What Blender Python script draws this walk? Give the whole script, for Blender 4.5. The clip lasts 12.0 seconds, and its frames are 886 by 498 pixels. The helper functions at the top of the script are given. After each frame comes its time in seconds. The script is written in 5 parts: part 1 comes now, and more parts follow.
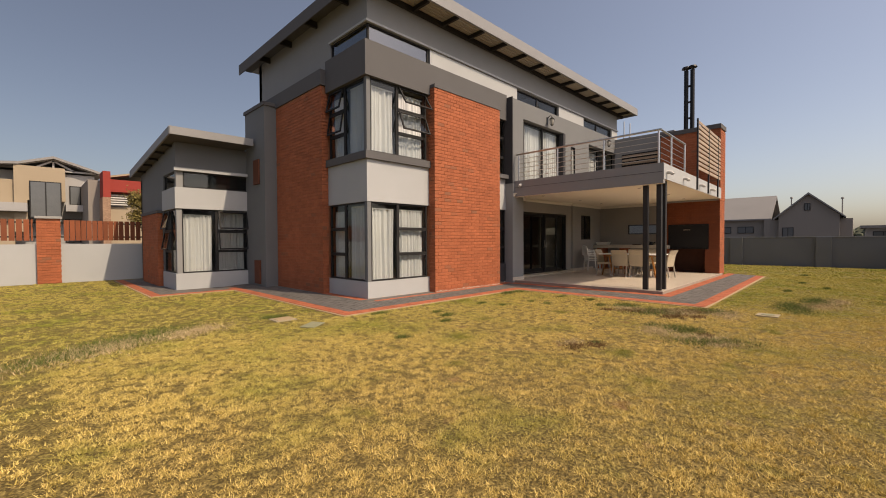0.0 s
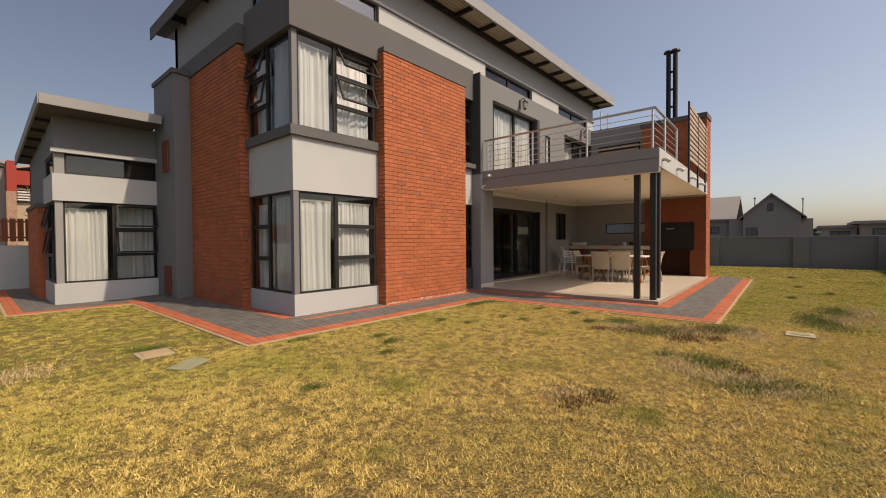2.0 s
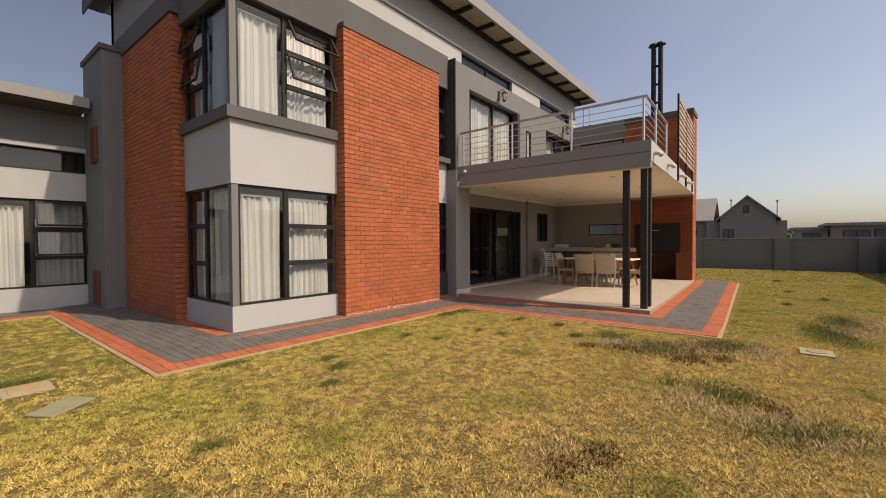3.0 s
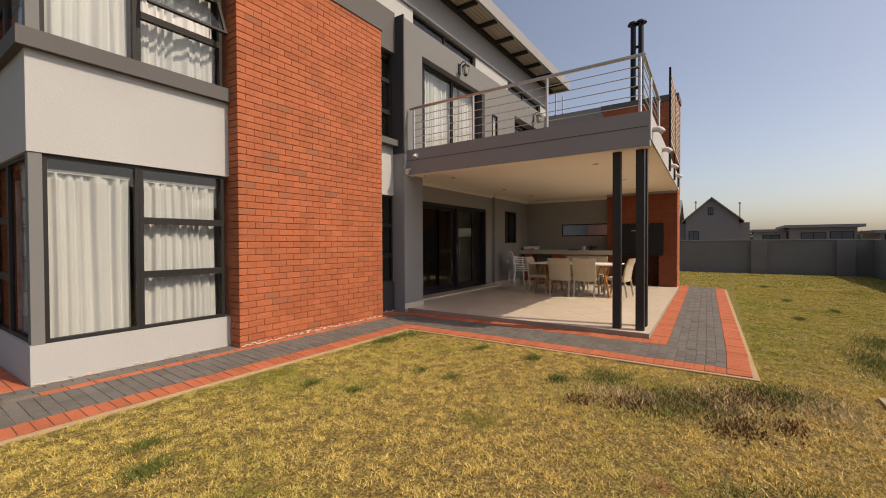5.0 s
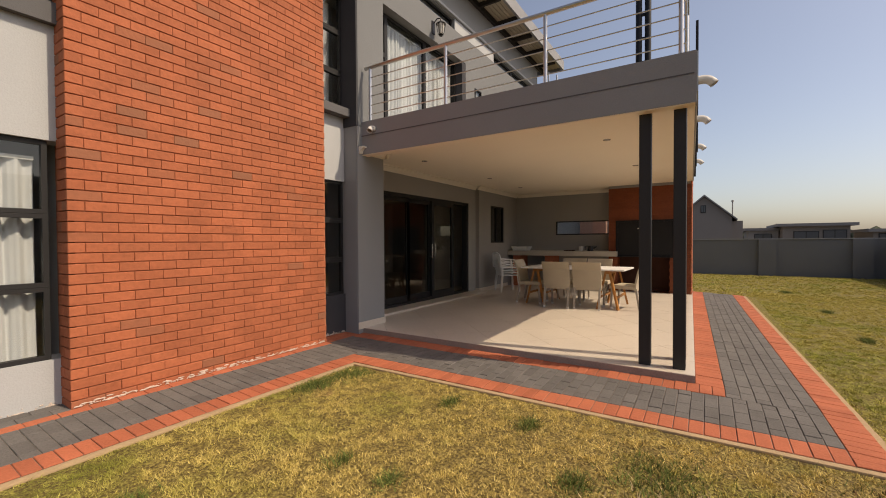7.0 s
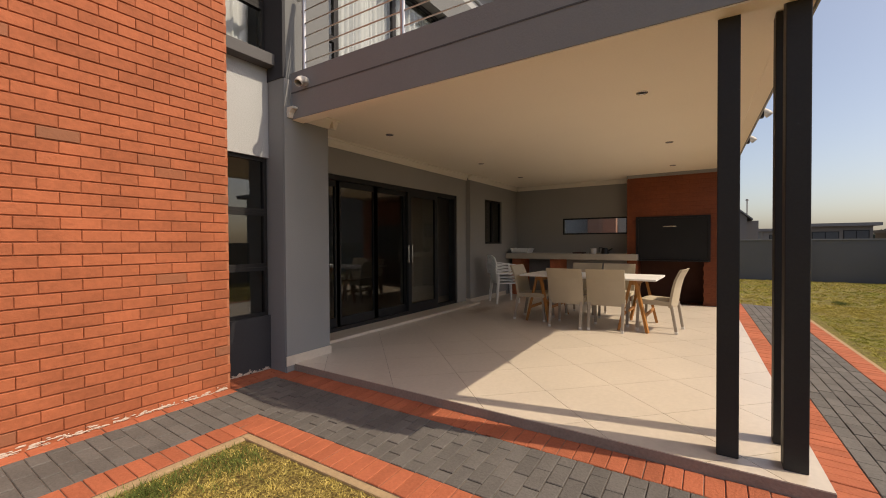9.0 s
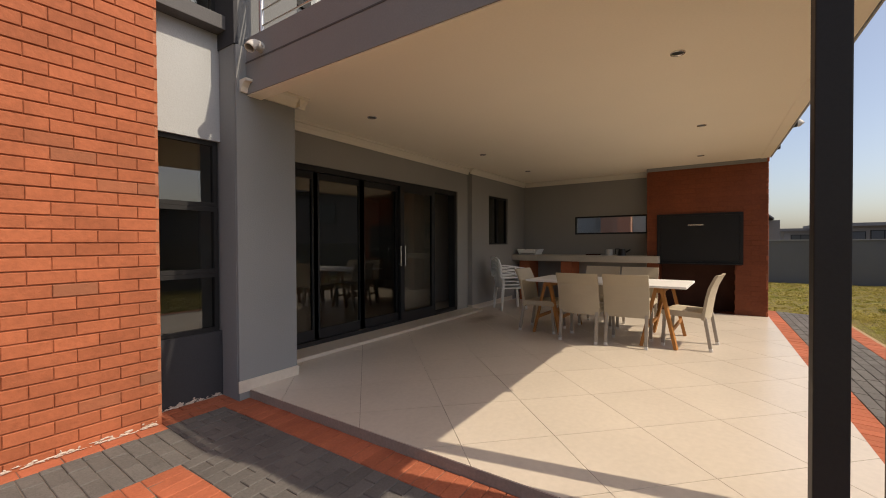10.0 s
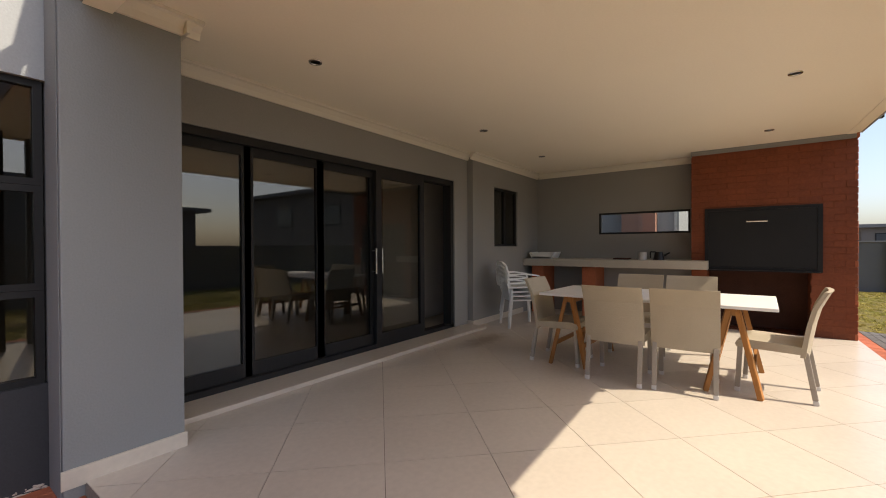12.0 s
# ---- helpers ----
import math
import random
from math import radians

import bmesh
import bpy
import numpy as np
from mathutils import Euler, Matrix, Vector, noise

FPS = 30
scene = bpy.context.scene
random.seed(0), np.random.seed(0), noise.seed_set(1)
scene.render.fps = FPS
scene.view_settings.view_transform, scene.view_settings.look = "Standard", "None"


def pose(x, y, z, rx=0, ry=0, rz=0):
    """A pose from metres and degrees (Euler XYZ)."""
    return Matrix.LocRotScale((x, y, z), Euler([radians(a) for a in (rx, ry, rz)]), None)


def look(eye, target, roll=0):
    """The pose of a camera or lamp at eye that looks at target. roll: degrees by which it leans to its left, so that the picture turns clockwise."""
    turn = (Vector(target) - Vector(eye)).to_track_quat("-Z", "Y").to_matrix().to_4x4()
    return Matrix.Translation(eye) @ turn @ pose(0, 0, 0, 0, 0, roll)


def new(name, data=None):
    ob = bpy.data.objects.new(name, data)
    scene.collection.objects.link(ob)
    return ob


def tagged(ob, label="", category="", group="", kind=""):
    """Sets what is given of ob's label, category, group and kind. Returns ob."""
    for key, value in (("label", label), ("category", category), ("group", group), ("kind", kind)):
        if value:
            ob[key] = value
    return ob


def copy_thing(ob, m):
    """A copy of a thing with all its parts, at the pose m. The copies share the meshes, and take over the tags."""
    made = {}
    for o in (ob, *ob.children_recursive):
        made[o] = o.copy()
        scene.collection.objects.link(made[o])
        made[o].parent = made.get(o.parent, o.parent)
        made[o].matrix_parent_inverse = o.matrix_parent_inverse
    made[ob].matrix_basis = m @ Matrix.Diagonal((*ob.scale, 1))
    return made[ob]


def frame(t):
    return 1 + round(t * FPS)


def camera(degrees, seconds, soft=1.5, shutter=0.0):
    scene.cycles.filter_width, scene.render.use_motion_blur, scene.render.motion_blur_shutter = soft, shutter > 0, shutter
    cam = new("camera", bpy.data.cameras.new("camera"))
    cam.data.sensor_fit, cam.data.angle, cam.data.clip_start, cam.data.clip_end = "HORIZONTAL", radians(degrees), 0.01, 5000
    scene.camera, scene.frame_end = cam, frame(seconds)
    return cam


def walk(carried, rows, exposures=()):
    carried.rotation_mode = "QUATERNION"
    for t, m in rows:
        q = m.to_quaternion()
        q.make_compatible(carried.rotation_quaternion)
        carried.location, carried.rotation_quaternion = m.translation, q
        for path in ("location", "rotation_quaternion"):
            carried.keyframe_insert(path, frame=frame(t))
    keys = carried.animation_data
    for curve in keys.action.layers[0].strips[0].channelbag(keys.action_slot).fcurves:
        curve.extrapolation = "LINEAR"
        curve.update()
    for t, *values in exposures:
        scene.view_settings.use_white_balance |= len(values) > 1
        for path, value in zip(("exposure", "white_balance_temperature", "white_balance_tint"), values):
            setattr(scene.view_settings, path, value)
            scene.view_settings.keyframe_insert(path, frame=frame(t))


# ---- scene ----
cam = camera(94.0, 12.0, 1.0)

PATH = [
    (0, (0.181, 0.034, 1.361), (1.594, 1.449, 1.319), -0.3),
    (0.5, (0.566, 0.309, 1.336), (1.99, 1.713, 1.297), -0.4),
    (1, (0.969, 0.606, 1.351), (2.418, 1.984, 1.308), -0.4),
    (1.5, (1.389, 0.883, 1.4), (2.866, 2.231, 1.351), -0.2),
    (2, (1.812, 1.139, 1.352), (3.322, 2.449, 1.312), -0.4),
    (2.5, (2.252, 1.35, 1.387), (3.787, 2.632, 1.344), -0.3),
    (3, (2.701, 1.598, 1.378), (4.269, 2.839, 1.341), -0.3),
    (3.5, (3.195, 1.784, 1.367), (4.788, 2.993, 1.338), -0.2),
    (5.5, (4.93, 2.646, 1.394), (6.599, 3.748, 1.361), -0.3),
    (6, (5.359, 2.83, 1.407), (7.036, 3.918, 1.374), -0.3),
    (6.5, (5.775, 3.018, 1.4), (7.459, 4.096, 1.368), -0.3),
    (7, (6.225, 3.186, 1.396), (7.911, 4.262, 1.361), -0.3),
    (9, (7.972, 3.8, 1.385), (9.648, 4.891, 1.356), -0.3),
    (9.5, (8.373, 3.938, 1.366), (10.042, 5.04, 1.343), -0.4),
    (10, (8.752, 4.053, 1.389), (10.4, 5.186, 1.362), -0.3),
    (10.5, (9.111, 4.223, 1.4), (10.745, 5.375, 1.371), -0.2),
    (11, (9.463, 4.365, 1.407), (11.087, 5.532, 1.374), -0.1),
    (11.5, (9.809, 4.493, 1.412), (11.423, 5.673, 1.375), -0.1),
    (12, (10.121, 4.637, 1.374), (11.733, 5.822, 1.359), -0.3),
]
EXPOSURES = [(0, 0.15, 7900, 16), (5.5, 0.16, 7700, 15), (9, 0.18, 7450, 13), (10.5, 0.21, 7000, 12), (11, 0.24, 6900, 12), (12, 0.66, 6750, 11)]
walk(cam, [(t, look(eye, target, roll)) for t, eye, target, roll in PATH], EXPOSURES)

# ---- light ----
SUN = Vector((0.185, -0.865, 1.0)).normalized()
elev = math.asin(SUN.z)
world = bpy.data.worlds.new("sky")
scene.world = world
world.use_nodes = True
wn = world.node_tree.nodes
sky = wn.new("ShaderNodeTexSky")
sky.sky_type = "NISHITA"
sky.sun_disc = False
sky.sun_elevation = elev
sky.sun_rotation = math.atan2(SUN.x, SUN.y)
sky.altitude = 1400
sky.air_density = 1.0
sky.dust_density = 8.0
sky.ozone_density = 1.5
haze = wn.new("ShaderNodeMix")
haze.data_type = "RGBA"
haze.blend_type = "ADD"
haze.inputs[0].default_value = 1.0
haze.inputs[7].default_value = (0.26, 0.245, 0.235, 1)
world.node_tree.links.new(sky.outputs[0], haze.inputs[6])
# the dusty air scatters forward: the sky dims smoothly away from the sun
way = wn.new("ShaderNodeTexCoord")
dot = wn.new("ShaderNodeVectorMath")
dot.operation = "DOT_PRODUCT"
dot.inputs[1].default_value = Vector((0.5, -0.866, 0.0))
world.node_tree.links.new(way.outputs["Generated"], dot.inputs[0])
fade = wn.new("ShaderNodeMapRange")
fade.inputs["From Min"].default_value = -1.0
fade.inputs["From Max"].default_value = 0.45
fade.inputs["To Min"].default_value = 0.63
fade.inputs["To Max"].default_value = 1.04
fade.interpolation_type = "SMOOTHSTEP"
world.node_tree.links.new(dot.outputs["Value"], fade.inputs["Value"])
dim = wn.new("ShaderNodeVectorMath")
dim.operation = "SCALE"
world.node_tree.links.new(haze.outputs[2], dim.inputs[0])
world.node_tree.links.new(fade.outputs[0], dim.inputs["Scale"])
world.node_tree.links.new(dim.outputs[0], wn["Background"].inputs[0])
wn["Background"].inputs[1].default_value = 0.143
sun_data = bpy.data.lights.new("sun", "SUN")
sun_data.energy = 3.45
sun_data.angle = radians(0.5)
sun_data.color = (1.0, 0.90, 0.74)
sun_ob = new("sun", sun_data)
sun_ob.matrix_world = look(SUN * 60, (0, 0, 0))

# ---- materials ----


def mat(name, col, rough=0.8, var=0.12, scale=3.0, fine=40.0, bump=0.15, metal=0.0, spec=0.3, island=0.0, obj=0.0, tint=None, sheen=0.0):
    """A plain surface with broad stains, fine grain and relief."""
    m = bpy.data.materials.new(name)
    m.use_nodes = True
    nt = m.node_tree
    n, lk = nt.nodes, nt.links
    b = n["Principled BSDF"]
    b.inputs["Roughness"].default_value = rough
    b.inputs["Metallic"].default_value = metal
    b.inputs["Specular IOR Level"].default_value = spec
    tc = n.new("ShaderNodeNewGeometry")
    big = n.new("ShaderNodeTexNoise")
    big.inputs["Scale"].default_value = scale
    big.inputs["Detail"].default_value = 6
    lk.new(tc.outputs["Position"], big.inputs["Vector"])
    small = n.new("ShaderNodeTexNoise")
    small.inputs["Scale"].default_value = fine
    small.inputs["Detail"].default_value = 3
    lk.new(tc.outputs["Position"], small.inputs["Vector"])
    add = n.new("ShaderNodeMath")
    add.operation = "ADD"
    lk.new(big.outputs[0], add.inputs[0])
    lk.new(small.outputs[0], add.inputs[1])
    total = add.outputs[0]
    if island or obj:
        src = n.new("ShaderNodeObjectInfo").outputs["Random"] if obj else tc.outputs["Random Per Island"]
        mul = n.new("ShaderNodeMath")
        mul.operation = "MULTIPLY_ADD"
        mul.inputs[1].default_value = (obj or island) * 2
        mul.inputs[2].default_value = -(obj or island)
        lk.new(src, mul.inputs[0])
        ad2 = n.new("ShaderNodeMath")
        ad2.operation = "ADD"
        lk.new(total, ad2.inputs[0])
        lk.new(mul.outputs[0], ad2.inputs[1])
        total = ad2.outputs[0]
    ramp = n.new("ShaderNodeMapRange")
    ramp.inputs["From Min"].default_value = 0.55
    ramp.inputs["From Max"].default_value = 1.45
    lk.new(total, ramp.inputs["Value"])
    mix = n.new("ShaderNodeMix")
    mix.data_type = "RGBA"
    lo = [c * (1 - var) for c in col]
    hi = [min(1, c * (1 + var)) for c in (tint or col)]
    mix.inputs[6].default_value = (*lo, 1)
    mix.inputs[7].default_value = (*hi, 1)
    lk.new(ramp.outputs[0], mix.inputs[0])
    lk.new(mix.outputs[2], b.inputs["Base Color"])
    if bump:
        bp = n.new("ShaderNodeBump")
        bp.inputs["Strength"].default_value = bump
        bp.inputs["Distance"].default_value = 0.01
        lk.new(small.outputs[0], bp.inputs["Height"])
        lk.new(bp.outputs[0], b.inputs["Normal"])
    if sheen:
        b.inputs["Sheen Weight"].default_value = sheen
    return m


def glass_mat(name, tint, gloss=0.0):
    m = bpy.data.materials.new(name)
    m.use_nodes = True
    n, lk = m.node_tree.nodes, m.node_tree.links
    n.remove(n["Principled BSDF"])
    fr = n.new("ShaderNodeLayerWeight")
    fr.inputs["Blend"].default_value = 0.5
    pw = n.new("ShaderNodeMath")
    pw.operation = "POWER"
    pw.inputs[1].default_value = 5.0
    lk.new(fr.outputs["Facing"], pw.inputs[0])
    mul = n.new("ShaderNodeMath")
    mul.operation = "MULTIPLY_ADD"
    mul.inputs[1].default_value = 0.6
    mul.inputs[2].default_value = 0.04 + gloss
    mul.use_clamp = True
    lk.new(pw.outputs[0], mul.inputs[0])
    tr = n.new("ShaderNodeBsdfTransparent")
    tr.inputs[0].default_value = (*tint, 1)
    gl = n.new("ShaderNodeBsdfGlossy")
    gl.inputs["Roughness"].default_value = 0.01
    mx = n.new("ShaderNodeMixShader")
    lk.new(mul.outputs[0], mx.inputs[0])
    lk.new(tr.outputs[0], mx.inputs[1])
    lk.new(gl.outputs[0], mx.inputs[2])
    lk.new(mx.outputs[0], n["Material Output"].inputs[0])
    return m


def wood_mat(name, col, axis=2, scale=1.0):
    m = mat(name, col, 0.55, 0.2, 2.0, 30, 0.08, obj=0.35)
    n, lk = m.node_tree.nodes, m.node_tree.links
    geo = n["Geometry"]
    mp = n.new("ShaderNodeMapping")
    s = [60, 60, 60]
    s[axis] = 3
    mp.inputs["Scale"].default_value = [v * scale for v in s]
    lk.new(geo.outputs["Position"], mp.inputs["Vector"])
    for x in n:
        if x.bl_idname == "ShaderNodeTexNoise" and x.inputs["Scale"].default_value == 30:
            lk.new(mp.outputs[0], x.inputs["Vector"])
            x.inputs["Scale"].default_value = 1.0
    return m


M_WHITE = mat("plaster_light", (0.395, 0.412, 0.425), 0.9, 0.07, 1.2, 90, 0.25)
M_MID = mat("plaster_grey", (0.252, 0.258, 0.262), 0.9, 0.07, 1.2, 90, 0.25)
M_SLATE = mat("plaster_slate_grey", (0.160, 0.168, 0.174), 0.9, 0.07, 1.2, 90, 0.25)
# plaster grey lifted and warmed to stand in for light bounced in the patio
M_PATIO = mat("plaster_grey_lifted", (0.275, 0.268, 0.258), 0.9, 0.06, 1.2, 90, 0.2)
M_BAND = mat("plaster_dark", (0.105, 0.104, 0.108), 0.88, 0.08, 1.2, 90, 0.25)
M_CHAR = mat("plaster_charcoal", (0.045, 0.046, 0.052), 0.85, 0.1, 1.2, 90, 0.25)
M_CEIL = mat("ceiling_paint", (0.89, 0.82, 0.70), 0.9, 0.03, 1.0, 60, 0.05)
M_CORN = mat("cornice_paint", (0.74, 0.69, 0.60), 0.8, 0.03, 1.0, 60, 0.05)


def burnt(m, source, col, share):
    """Every so many a brick is burnt to a dull grey-brown."""
    n, lk = m.node_tree.nodes, m.node_tree.links
    base = n["Principled BSDF"].inputs["Base Color"]
    src = n.new("ShaderNodeObjectInfo").outputs["Random"] if source == "object" else n["Geometry"].outputs["Random Per Island"]
    scat = n.new("ShaderNodeMath")
    scat.operation = "MULTIPLY"
    scat.inputs[1].default_value = 37.31
    lk.new(src, scat.inputs[0])
    frac = n.new("ShaderNodeMath")
    frac.operation = "FRACT"
    lk.new(scat.outputs[0], frac.inputs[0])
    pick = n.new("ShaderNodeMapRange")
    pick.inputs["From Min"].default_value = 1.0 - share
    pick.inputs["From Max"].default_value = 1.0
    pick.inputs["To Max"].default_value = 0.85
    lk.new(frac.outputs[0], pick.inputs["Value"])
    mx = n.new("ShaderNodeMix")
    mx.data_type = "RGBA"
    lk.new(pick.outputs[0], mx.inputs[0])
    lk.new(base.links[0].from_socket, mx.inputs[6])
    mx.inputs[7].default_value = (*col, 1)
    lk.new(mx.outputs[2], base)
    return m


M_BRICK = burnt(mat("red_face_brick", (0.355, 0.110, 0.052), 0.85, 0.22, 3.0, 32, 0.4, obj=0.22), "object", (0.235, 0.105, 0.062), 0.08)
M_BRICKS = burnt(mat("red_face_brick_courses", (0.355, 0.110, 0.052), 0.85, 0.22, 3.0, 32, 0.4, island=0.22), "island", (0.235, 0.105, 0.062), 0.08)
# red face brick with the patio roof's shade put into its colour
M_BRAAI = mat("shade_dark_brick", (0.175, 0.046, 0.0165), 0.6, 0.25, 2.0, 30, 0.3, obj=0.12)
M_MORTAR = mat("brown_mortar", (0.40, 0.16, 0.088), 0.95, 0.2, 6.0, 60, 0.5)
# mortar darkened likewise for the shade on the barbecue wall
M_BMORT = mat("shade_dark_mortar", (0.18, 0.05, 0.02), 0.7, 0.15, 6.0, 60, 0.3)
M_EFFLO = mat("chalky_residue", (0.52, 0.44, 0.38), 0.95, 0.2, 30.0, 90, 0.5)
M_FRAME = mat("charcoal_aluminium", (0.020, 0.020, 0.021), 0.55, 0.1, 4.0, 60, 0.02, spec=0.25)
M_STEEL = mat("brushed_stainless", (0.55, 0.54, 0.52), 0.32, 0.08, 6.0, 120, 0.02, metal=1.0)
M_COL = mat("dark_painted_steel", (0.028, 0.027, 0.027), 0.55, 0.12, 4.0, 60, 0.05)
M_GLASS = glass_mat("window_glass", (0.82, 0.84, 0.83))
M_GLASSD = glass_mat("tinted_door_glass", (0.62, 0.62, 0.58), 0.045)
M_GLASSC = glass_mat("coated_clerestory_glass", (0.55, 0.60, 0.62), 0.2)
M_CURT = mat("curtain_cloth", (0.69, 0.70, 0.73), 0.95, 0.05, 2.0, 200, 0.05)
M_TILE = mat("cream_porcelain_tile", (0.575, 0.51, 0.43), 0.28, 0.09, 1.6, 25, 0.02, spec=0.45, obj=0.12)


def add_smear(m, centre, size, col):
    """A brown dirt smear with a ragged edge, at one spot of a floor."""
    n, lk = m.node_tree.nodes, m.node_tree.links
    mp = n.new("ShaderNodeMapping")
    mp.vector_type = "TEXTURE"
    mp.inputs["Location"].default_value = centre
    mp.inputs["Scale"].default_value = size
    lk.new(n["Geometry"].outputs["Position"], mp.inputs["Vector"])
    ln = n.new("ShaderNodeVectorMath")
    ln.operation = "LENGTH"
    lk.new(mp.outputs[0], ln.inputs[0])
    ns = n.new("ShaderNodeTexNoise")
    ns.inputs["Scale"].default_value = 9
    ns.inputs["Detail"].default_value = 5
    lk.new(n["Geometry"].outputs["Position"], ns.inputs["Vector"])
    ad = n.new("ShaderNodeMath")
    lk.new(ln.outputs["Value"], ad.inputs[0])
    lk.new(ns.outputs[0], ad.inputs[1])
    mr = n.new("ShaderNodeMapRange")
    mr.inputs["From Min"].default_value = 1.5
    mr.inputs["From Max"].default_value = 0.7
    mr.inputs["To Max"].default_value = 0.75
    lk.new(ad.outputs[0], mr.inputs["Value"])
    mx = n.new("ShaderNodeMix")
    mx.data_type = "RGBA"
    base = n["Principled BSDF"].inputs["Base Color"]
    lk.new(mr.outputs[0], mx.inputs[0])
    lk.new(base.links[0].from_socket, mx.inputs[6])
    mx.inputs[7].default_value = (*col, 1)
    lk.new(mx.outputs[2], base)


add_smear(M_TILE, (14.9, 7.45, 0.12), (0.6, 0.22, 1), (0.26, 0.17, 0.105))
M_GROUT = mat("tile_grout", (0.15, 0.125, 0.10), 0.95, 0.1)
M_SLABE = mat("concrete_edge", (0.30, 0.26, 0.22), 0.95, 0.2, 4, 50, 0.4)
M_PRED = mat("red_clay_paver", (0.37, 0.112, 0.058), 0.9, 0.2, 4.0, 60, 0.5, obj=0.25)
M_PGREY = mat("charcoal_clay_paver", (0.116, 0.109, 0.104), 0.9, 0.22, 4.0, 60, 0.5, obj=0.25)
M_PREDS = mat("red_clay_pavers", (0.37, 0.112, 0.058), 0.9, 0.2, 4.0, 60, 0.5, island=0.25)
M_PGREYS = mat("charcoal_clay_pavers", (0.116, 0.109, 0.104), 0.9, 0.22, 4.0, 60, 0.5, island=0.25)
M_SAND = mat("jointing_sand", (0.16, 0.135, 0.115), 1.0, 0.2, 8, 90, 0.4)
M_HAUNCH = mat("cement_haunching", (0.36, 0.26, 0.155), 0.95, 0.2, 6, 50, 0.5)
M_WALLG = mat("boundary_wall_paint", (0.17, 0.172, 0.175), 0.92, 0.1, 0.9, 60, 0.3)
M_COPE = mat("wall_coping", (0.30, 0.30, 0.30), 0.9, 0.1, 2, 60, 0.3)
M_ROOF = mat("roof_sheet_grey", (0.25, 0.255, 0.265), 0.6, 0.08, 2, 60, 0.05)
M_SOFF = mat("corrugated_underside", (0.42, 0.37, 0.29), 0.6, 0.12, 2, 60, 0.05)
M_RAFT = mat("dark_rafter", (0.03, 0.027, 0.025), 0.7, 0.15)
M_WICK = mat("beige_woven_resin", (0.43, 0.37, 0.275), 0.7, 0.1, 3.0, 160, 0.5)
M_LEG = mat("taupe_chair_leg", (0.36, 0.32, 0.27), 0.6, 0.1, 3, 80, 0.2)
M_CAP = mat("pale_foot_cap", (0.65, 0.63, 0.6), 0.4, 0.05)
M_TOP = mat("white_table_top", (0.80, 0.79, 0.77), 0.35, 0.03, 2, 60, 0.02)
M_OAK = wood_mat("honey_oak", (0.36, 0.16, 0.045))
M_TIMB = wood_mat("red_brown_timber", (0.22, 0.065, 0.028))
M_SLAT = wood_mat("weathered_slat", (0.34, 0.26, 0.19), 0)
M_WBOX = mat("red_brown_paint", (0.13, 0.045, 0.025), 0.7, 0.15)
M_PLAS = mat("white_plastic", (0.78, 0.78, 0.76), 0.4, 0.03, 3, 60, 0.02)
M_BLACK = mat("black_steel", (0.008, 0.008, 0.009), 0.4, 0.2, 5, 60, 0.03)
M_DEEP = mat("deep_red_brown", (0.06, 0.025, 0.016), 0.95, 0.3, 5, 50, 0.4)
M_COUNT = mat("polished_screed", (0.42, 0.38, 0.32), 0.45, 0.1, 4, 60, 0.05)
M_PIPE = mat("white_pvc", (0.55, 0.53, 0.5), 0.5, 0.08)
M_CHROME = mat("chrome", (0.7, 0.7, 0.7), 0.15, 0.02, metal=1.0)
M_INT = mat("interior_paint", (0.42, 0.40, 0.37), 0.9, 0.05)
M_INTF = mat("interior_floor", (0.30, 0.26, 0.21), 0.35, 0.08)
M_MANH = mat("concrete_cover", (0.33, 0.28, 0.19), 0.95, 0.15, 8, 60, 0.4)
M_COVER = mat("grey_green_cover", (0.24, 0.24, 0.15), 0.8, 0.15, 8, 60, 0.3)
M_FBEIGE = mat("neighbour_beige", (0.35, 0.285, 0.205), 0.9, 0.06, 0.5)
M_FGREY = mat("neighbour_grey", (0.34, 0.34, 0.34), 0.9, 0.06, 0.5)
M_FDARK = mat("neighbour_dark_grey", (0.25, 0.225, 0.205), 0.9, 0.06, 0.5)
M_FRED = mat("neighbour_red", (0.29, 0.045, 0.035), 0.9, 0.06, 0.5)
M_FPINK = mat("neighbour_pink_brick", (0.36, 0.20, 0.15), 0.9, 0.1, 0.5)
M_FROOF = mat("neighbour_roof", (0.24, 0.235, 0.235), 0.8, 0.08, 0.5)
M_FWIN = mat("far_window_glass", (0.10, 0.11, 0.12), 0.15, 0.1, spec=0.6)
M_STONE = mat("stacked_stone", (0.30, 0.19, 0.13), 0.9, 0.35, 3.0, 12.0, 0.6)
M_LEAF = mat("dry_leaves", (0.15, 0.12, 0.035), 0.8, 0.4, 2, 20, 0.1, island=0.4)
M_BARK = mat("bark", (0.12, 0.09, 0.06), 0.95, 0.2, 8, 60, 0.5)
M_FARTREE = mat("far_trees", (0.075, 0.085, 0.06), 0.95, 0.2, 0.5, 3, 0.1)
M_BULB = mat("lamp_glass", (0.6, 0.58, 0.52), 0.2, 0.05)


